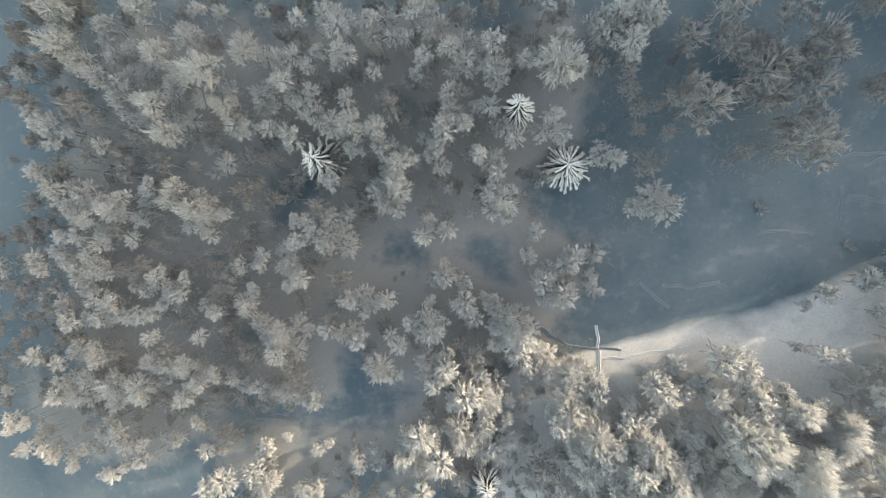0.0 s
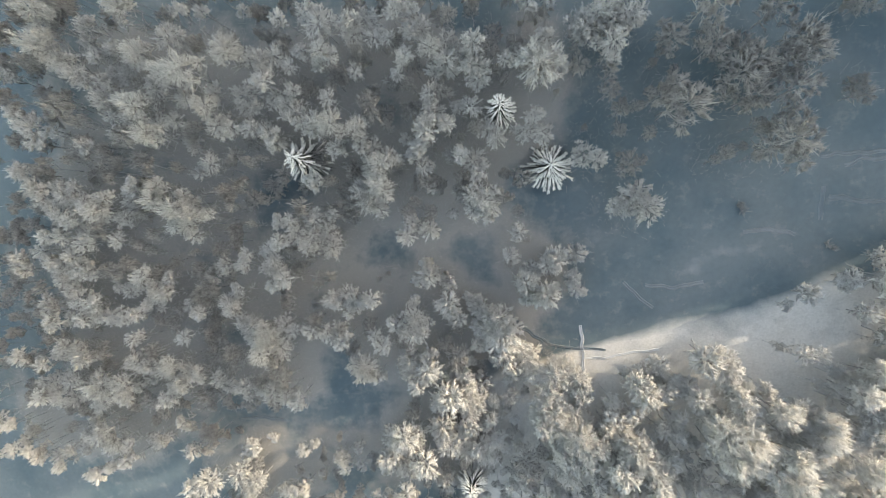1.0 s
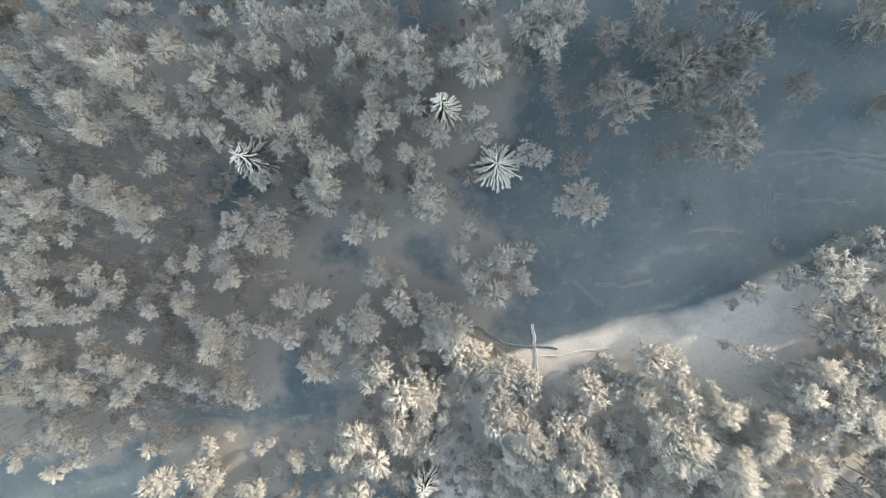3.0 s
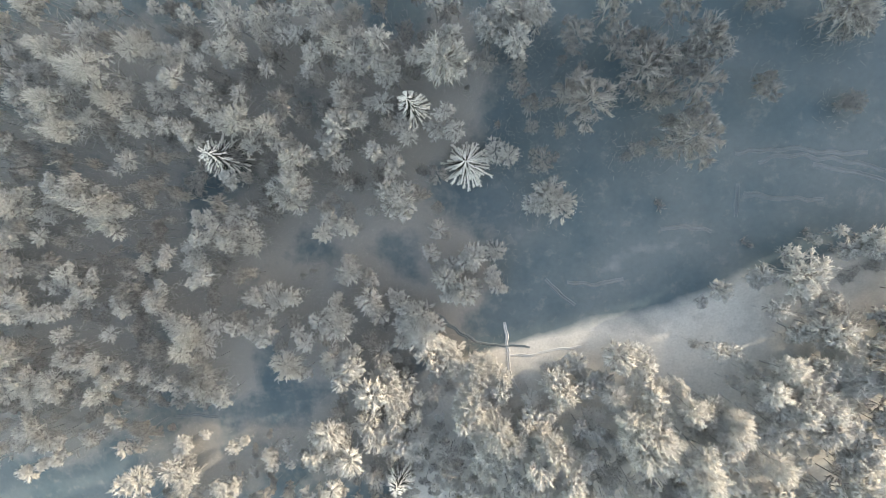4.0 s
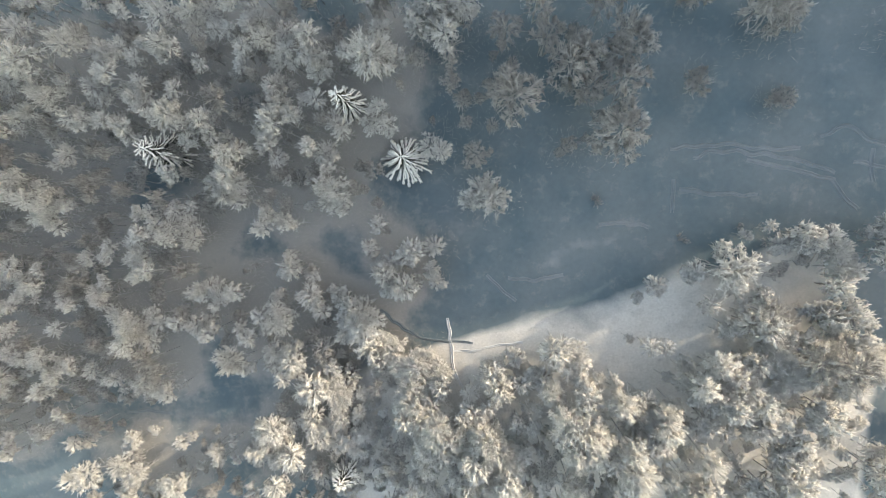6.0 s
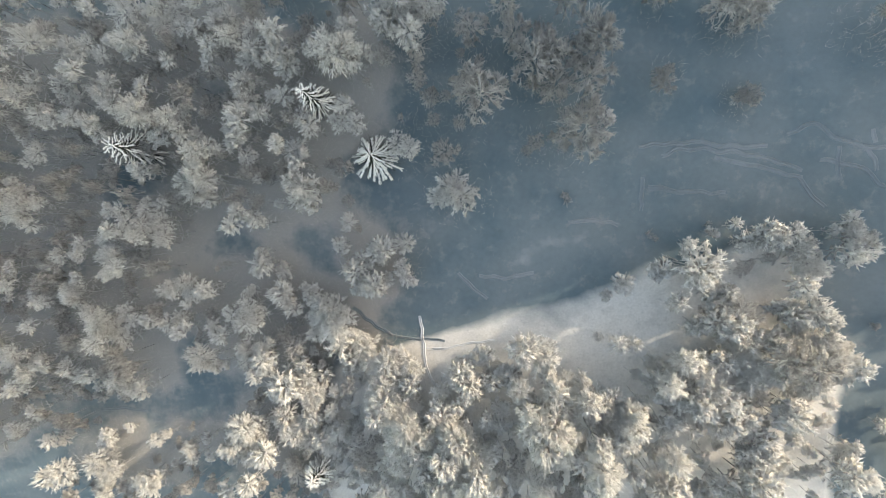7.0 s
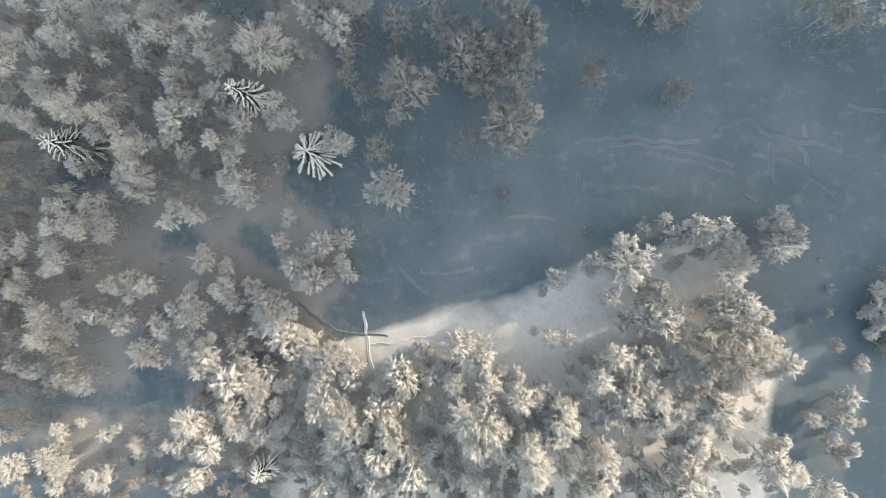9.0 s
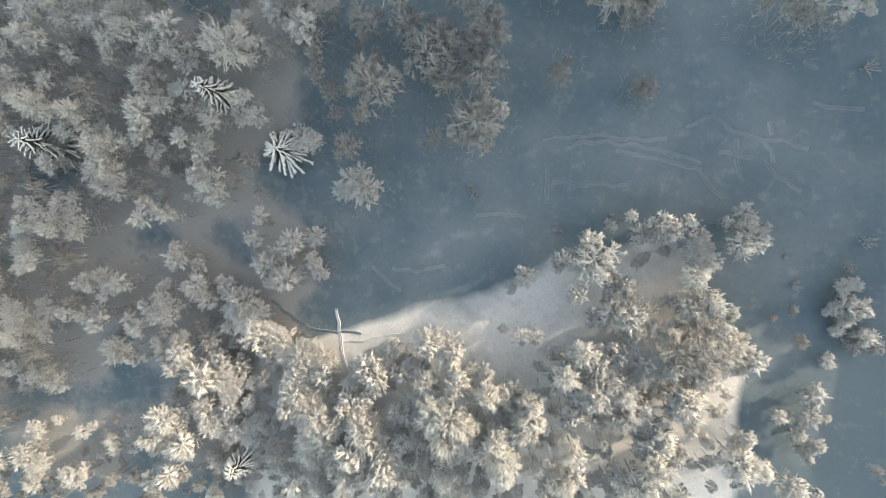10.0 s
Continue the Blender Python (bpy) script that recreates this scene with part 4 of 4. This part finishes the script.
def spruce(x, y, radius, height, seed):
    rng = random.Random(seed)
    root = new("spruce")
    root.location = (x, y, land(x, y) - 0.05)
    verts, faces = [], []
    tube(verts, faces, [Vector((0, 0, -0.4)), Vector((0, 0, height * 0.5)), Vector((0, 0, height))], 0.2, 0.03, 8)
    part("trunk", mesh_of("trunk", verts, faces, BARK), root)
    verts, faces = [], []
    for i in range(420):
        f = rng.random() ** 0.8
        a = rng.uniform(0, 6.283)
        start = Vector((0, 0, height * (0.2 + 0.7 * f)))
        way = Vector((math.cos(a), math.sin(a), rng.uniform(-0.25, 0.15)))
        tube(verts, faces, [start, start + way * radius * (1.0 - f) ** 0.6 * rng.uniform(0.6, 1.18)], 0.09, 0)
    part("needles", mesh_of("needles", verts, faces, DARK_NEEDLES), root)
    tiers = 9
    for i in range(tiers):
        f = i / (tiers - 1)
        z = height * (0.36 + 0.6 * f)
        count = (12, 12, 11, 10, 9, 8, 7, 6, 5)[i]
        for k in range(count):
            a = 360 * (k + 0.5 * (i % 2) + rng.uniform(-0.25, 0.25)) / count
            size = radius * (1.0 - 0.72 * f) * rng.uniform(0.8, 1.12)
            bough = part("bough", BOUGHS[rng.randrange(5)], root)
            bough.matrix_basis = pose(0, 0, z + rng.uniform(-0.15, 0.15), rng.uniform(-12, 12), 16 - 40 * f + rng.uniform(-7, 7), a) @ Matrix.Diagonal((size, 0.25 * radius + 0.5 * size, 0.3 * radius + 0.35 * size, 1))
    return tagged(root, "snow-laden spruce with dark needles under white drooping boughs", "spruce tree", "spruces in the forest")


for x, y, r, h, seed in ((9.5, 7.9, 3.7, 5.4, 1), (2.6, 14.9, 2.5, 9.8, 2), (-25.0, 8.9, 3.5, 10.0, 3), (-1.3, -41.6, 2.6, 6.2, 4)):
    spruce(x, y, r, h, seed)

def plant(models, spots, radius, label, category, group):
    """Sets trees out on the plan, each from the model whose slenderness is nearest."""
    rng = random.Random(len(spots))
    used = set()
    for i, (x, y, r, h) in enumerate(spots):
        nearest = min(models, key=lambda ratio: abs(ratio - h / r))
        model = models[nearest][rng.randrange(len(models[nearest]))]
        k = 0.98 * r / radius
        m = pose(x, y, land(x, y) - 0.05, rng.uniform(-5, 5), rng.uniform(-5, 5), rng.uniform(0, 360)) @ Matrix.Diagonal((k, k, r / radius * (h / r) / nearest, 1))
        if model in used:
            copy_thing(model, m)
        else:
            used.add(model)
            model.matrix_basis = m
            tagged(model, label, category, group)
    for model in [m for some in models.values() for m in some if m not in used]:
        for ob in [*model.children_recursive, model]:
            bpy.data.objects.remove(ob)


def kinds(name, seed, radius, slender, shapes, *rest):
    """Models of one size of tree: for each slenderness, one for each number of clumps."""
    return {q: [frosted_tree(name, int(seed + 10 * q) + i, radius, radius * q, *rest, clumps=n) for i, n in enumerate(shapes)] for q in slender}


widest = kinds("broad_tree", 11, 2.4, (1.5, 2.2, 3.0, 4.0), (3, 4, 1, 5), 3, 72, 12, 0.05, FROST, THIN_AND_SHADED_FROST)
large = kinds("frosted_tree", 210, 1.7, (1.8, 2.6, 3.6, 4.8), (2, 3, 1, 4), 2, 47, 10, 0.05, FROST, THIN_AND_SHADED_FROST)
small = kinds("slender_tree", 440, 1.1, (1.8, 3.0, 4.4, 6.0), (2, 1, 3), 1, 29, 9, 0.05, FROST, THIN_AND_SHADED_FROST)
thin = kinds("thin_tree", 560, 1.7, (1.7, 2.6, 3.8), (3, 4, 2, 5), 2, 48, 9, 0.032, THIN_AND_SHADED_FROST, THIN_AND_SHADED_FROST)
bank_broad = kinds("broad_tree", 1011, 2.4, (1.5, 2.2, 3.0), (3, 4, 1, 5), 3, 120, 12, 0.041, SUNLIT_FROST, SUNLIT_FROST)
bank_trees = kinds("frosted_tree", 1210, 1.7, (1.8, 2.6, 3.6), (2, 3, 1, 4), 2, 78, 10, 0.041, SUNLIT_FROST, SUNLIT_FROST)


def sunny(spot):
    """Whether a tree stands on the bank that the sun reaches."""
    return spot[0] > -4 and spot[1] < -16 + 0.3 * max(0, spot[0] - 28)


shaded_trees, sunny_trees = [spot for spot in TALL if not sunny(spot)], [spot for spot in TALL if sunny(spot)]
plant(widest, [spot for spot in shaded_trees if spot[2] > 1.9], 2.4, "broad leafless deciduous tree thickly coated in white hoarfrost", "tree", "frosted trees of the forest")
plant(large, [spot for spot in shaded_trees if spot[2] <= 1.9], 1.7, "leafless deciduous tree thickly coated in white hoarfrost", "tree", "frosted trees of the forest")
plant(bank_broad, [spot for spot in sunny_trees if spot[2] > 1.9], 2.4, "broad leafless tree on the bank, its hoarfrost toned lighter for sunlight", "tree", "frosted trees on the bank")
plant(bank_trees, [spot for spot in sunny_trees if spot[2] <= 1.9], 1.7, "leafless tree on the bank, its hoarfrost toned lighter for sunlight", "tree", "frosted trees on the bank")
plant(small, SMALL, 1.1, "slender young leafless tree coated in white hoarfrost", "tree", "slender frosted trees")
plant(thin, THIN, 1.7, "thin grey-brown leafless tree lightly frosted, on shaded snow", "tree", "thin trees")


# lower trees and thickets that fill the forest between the tall trees, away from the clearings
CLEARINGS = ((-30.0, 2.0, 3.0), (-14.3, -4.9, 7.0), (-6.0, -8.0, 5.0), (1.0, -9.5, 6.0), (-24.6, -27.3, 7.0), (-17.0, -30.0, 6.0), (-33.0, -36.0, 6.0), (-82.0, 10.0, 12.0), (-82.0, -45.0, 14.0), (-60.0, -47.0, 10.0), (16.0, -19.0, 6.0))


def fill_spots(seed, pitch, low, high, near, far, where):
    """Jittered places whose gap to the nearest listed crown lies between near and far; as tall as a share of that tree."""
    rng, spots = random.Random(seed), []
    trees = np.array(TALL + SMALL + THIN)
    for gx in np.arange(-90, 84, pitch):
        for gy in np.arange(-56, 34, pitch):
            x, y = gx + rng.uniform(-0.5, 0.5) * pitch, gy + rng.uniform(-0.5, 0.5) * pitch
            share, size = rng.uniform(low, high), rng.uniform(0.85, 1.0)
            gap = np.hypot(trees[:, 0] - x, trees[:, 1] - y) - trees[:, 2]
            i = int(gap.argmin())
            if near < gap[i] < far and where(x, y) and all(math.hypot(x - cx, y - cy) > cr for cx, cy, cr in CLEARINGS):
                h = max(2.4, trees[i, 3] * share)
                spots.append((round(x, 2), round(y, 2), min(h * 0.36, 1.7) * size, h))
    return spots


def in_forest(x, y):
    return x < 8 and not (x > -12 and -10 < y < 1)


def on_bank(x, y):
    return -6 < x < 70 and y < -20 - 0.1 * (x - 20) + 0.42 * max(0, x - 40)


low = kinds("thicket_bush", 600, 1.3, (2.8,), (3, 4, 2, 5, 3), 1, 42, 8, 0.034, THIN_AND_SHADED_FROST)
young = kinds("frosted_sapling", 900, 1.5, (2.8,), (3, 5, 4, 2, 1, 3), 1, 62, 9, 0.04, SUNLIT_FROST)
plant(low, fill_spots(21, 3.1, 0.5, 0.8, 0.0, 4.5, in_forest), 1.3, "low leafless bush, its frost toned grey for the forest shade", "bush", "thicket between the trees")
plant(young, fill_spots(34, 3.2, 0.8, 1.0, 0.2, 14.0, lambda x, y: -8 < x < 64 and y < -39) + fill_spots(33, 2.35, 0.75, 1.0, -0.2, 4.0, on_bank), 1.5, "young leafless tree on the bank, its hoarfrost toned lighter for sunlight", "tree", "young trees on the bank")


# unseen trees added on the ridge towards the sun, at the gap, to streak the light
def ridge_spots(count, first, last, low, high, wide):
    rng, spots = random.Random(5), []
    for _ in range(count):
        along, across = rng.uniform(148, 160), rng.uniform(first, last)
        h = rng.uniform(low, high)
        spots.append((along * math.cos(AZIMUTH) + across * math.sin(AZIMUTH), along * math.sin(AZIMUTH) - across * math.cos(AZIMUTH), wide * h, h))
    return spots


ridge = kinds("ridge_tree", 300, 1.9, (2.7, 5.0), (3, 4, 2), 1, 60, 6, 0.06, FROST)
plant(ridge, ridge_spots(16, 21, 50, 1.6, 4.4, 0.3) + ridge_spots(8, 27.5, 34.5, 5.0, 10.0, 0.085), 1.9, "leafless deciduous tree thickly coated in white hoarfrost", "tree", "trees on the ridge")


# ---- brushwood on the forest floor ----
def brushwood():
    rng = random.Random(8)
    verts, faces = [], []
    for x, y, r, h in TALL + SMALL + THIN[::2]:
        if x > 25 and y < 0:  # none on the bank, so its floor stays lighter
            continue
        for _ in range(int(14 + 26 * r)):
            a, d = rng.uniform(0, 6.283), r * 1.9 * math.sqrt(rng.random())
            px, py = x + d * math.cos(a), y + d * math.sin(a)
            p = Vector((px, py, land(px, py) - 0.03))
            way = Vector((rng.gauss(0, 0.7), rng.gauss(0, 0.7), 1.0)).normalized()
            size = rng.uniform(0.4, 1.5)
            tube(verts, faces, [p, p + way * size], 0.02, 0)
    tagged(new("brushwood", mesh_of("brushwood", verts, faces, BRUSH)), "low grey-brown brushwood and dry stalks on the forest floor", "undergrowth", kind="stuff")


brushwood()


# ---- dark shrubs on the meadow ----
def shrub(x, y, radius, height, seed):
    """A low bare shrub of dark stems with a little frost."""
    rng = random.Random(seed)
    root = new("bare_shrub")
    root.location = (x, y, land(x, y) - 0.03)
    stem_v, stem_f, twig_v, twig_f = [], [], [], []
    for i in range(26):
        a = rng.uniform(0, 6.283)
        way = Vector((math.cos(a), math.sin(a), rng.uniform(0.5, 2.2)))
        points = bent(Vector((0.15 * radius * math.cos(a), 0.15 * radius * math.sin(a), 0)), way, radius * rng.uniform(0.7, 1.3), rng, 3, 0.25, 0.05)
        tube(stem_v, stem_f, points, 0.03, 0.015)
        for k in range(9):
            q, e = along_points(points, rng.uniform(0.3, 0.99))
            tube(twig_v, twig_f, [q, q + (e + 0.9 * rand_way(rng)).normalized() * radius * rng.uniform(0.15, 0.35)], 0.018, 0)
    part("stem", mesh_of("stem", stem_v, stem_f, BARK), root)
    part("twig", mesh_of("twig", twig_v, twig_f, BRUSH), root)
    tagged(root, "low bare shrub of dark stems standing in meadow snow", "shrub", "shrubs on the meadow")


for x, y, r, h, seed in (((36.5, 1.8, 0.9, 0.9, 90), (35.9, 2.6, 0.6, 0.6, 91), (47.7, -2.9, 0.7, 0.7, 92), (85.5, -4.5, 1.2, 1.2, 93), (84.2, 16.7, 1.2, 1.2, 94), (77.9, -10.2, 0.8, 0.8, 95), (48.5, -3.5, 0.5, 0.5, 96), (54.9, -1.5, 0.7, 0.7, 97), (76.6, -6.5, 0.4, 0.4, 98))):
    shrub(x, y, r, h, seed)


# ---- trails ----
TRAILS_LOW = [
    [(15.1, -15.6), (15.5, -18.7), (15.8, -21.4), (16.1, -23.6), (16.7, -25.4), (17.5, -26.8)],
    [(9.3, -18.0), (12.3, -19.1), (15.7, -19.2), (19.0, -19.4)],
    [(15.9, -20.8), (19.0, -20.5), (23.1, -19.6), (26.6, -19.0)],
    [(4.5, -14.6), (7.6, -17.2), (9.7, -18.5)],
    [(21.0, -8.8), (23.5, -11.2), (25.5, -12.6)],
    [(24.2, -9.0), (28.1, -9.4), (32.2, -8.6)],
    [(36.8, -1.4), (40.0, -1.0), (43.6, -1.6)],
    [(46.4, 5.0), (46.5, 0.4)],
    [(47.2, 3.8), (49.6, 3.3), (51.9, 2.7)],
    [(-42.6, -34.7), (-38.3, -34.1), (-33.6, -34.5)],
]
TRAILS_MEADOW = [
    [(63.9, 10.1), (65.9, 11.4), (67.6, 11.0), (69.7, 9.6), (72.8, 8.4), (75.4, 8.3), (77.1, 7.4), (78.4, 7.0)],
    [(48.7, 7.9), (51.7, 8.6), (56.0, 8.2), (61.0, 7.3), (65.9, 5.5)],
    [(45.7, 8.9), (52.4, 9.4), (57.4, 8.9), (61.6, 8.8)],
    [(55.3, 7.3), (60.3, 6.2), (66.0, 4.6)],
    [(65.4, 4.8), (66.7, 2.9), (68.9, 0.7)],
    [(70.0, 8.6), (70.0, 6.5), (70.4, 4.3)],
    [(73.2, 8.2), (74.0, 7.1), (74.5, 5.4)],
    [(73.5, 10.6), (74.0, 8.9)],
    [(67.9, 7.0), (71.3, 6.1), (73.3, 5.5), (75.1, 3.6), (78.1, 1.9)],
    [(78.6, 12.9), (81.2, 12.1), (84.4, 11.9)],
    [(47.4, 3.5), (51.9, 2.9), (57.0, 2.7)],
]


def trail(points, width, snow):
    """A ski trail: two low berms with a pressed groove between them."""
    line = []
    pts = [Vector((*p, 0)) for p in points]
    for i in range(len(pts) - 1):
        a, b, c, d = pts[max(i - 1, 0)], pts[i], pts[i + 1], pts[min(i + 2, len(pts) - 1)]
        n = max(2, int((c - b).length / 0.35))
        for k in range(n):
            f = k / n
            line.append(0.5 * (2 * b + (c - a) * f + (2 * a - 5 * b + 4 * c - d) * f * f + (3 * b - a - 3 * c + d) * f ** 3))
    line.append(pts[-1])
    rng = random.Random(int(abs(points[0][0]) * 10))
    section = ((-1.0, -0.04), (-0.7, 0.05), (-0.5, 0.15), (-0.3, 0.02), (0.0, 0.01), (0.25, 0.02), (0.42, 0.13), (0.65, 0.045), (1.0, -0.04))
    verts, faces, n = [], [], len(section)
    for i, p in enumerate(line):
        way = (line[min(i + 1, len(line) - 1)] - line[max(i - 1, 0)]).normalized()
        side = Vector((way.y, -way.x, 0))
        p = p + side * 0.35 * noise.noise(Vector((p.x * 0.6, p.y * 0.6, 3.0)))
        fade = min(1.0, 0.15 + i / 4, 0.15 + (len(line) - 1 - i) / 4)
        for off, up in section:
            q = p + side * off * width * rng.uniform(0.92, 1.08)
            verts.append(Vector((q.x, q.y, land(q.x, q.y) + (up * fade if up > 0 else up) * rng.uniform(0.75, 1.2))))
        if i:
            for k in range(n - 1):
                faces.append(((i - 1) * n + k, (i - 1) * n + k + 1, i * n + k + 1, i * n + k))
    tagged(new("trail", mesh_of("trail", verts, faces, snow)), "ski trail pressed into the snow with low berms", "trail", kind="structure")


trail(TRAILS_LOW[0], 0.3, LIT_PACKED)
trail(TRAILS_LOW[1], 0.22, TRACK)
trail(TRAILS_LOW[2], 0.22, LIT_PACKED)
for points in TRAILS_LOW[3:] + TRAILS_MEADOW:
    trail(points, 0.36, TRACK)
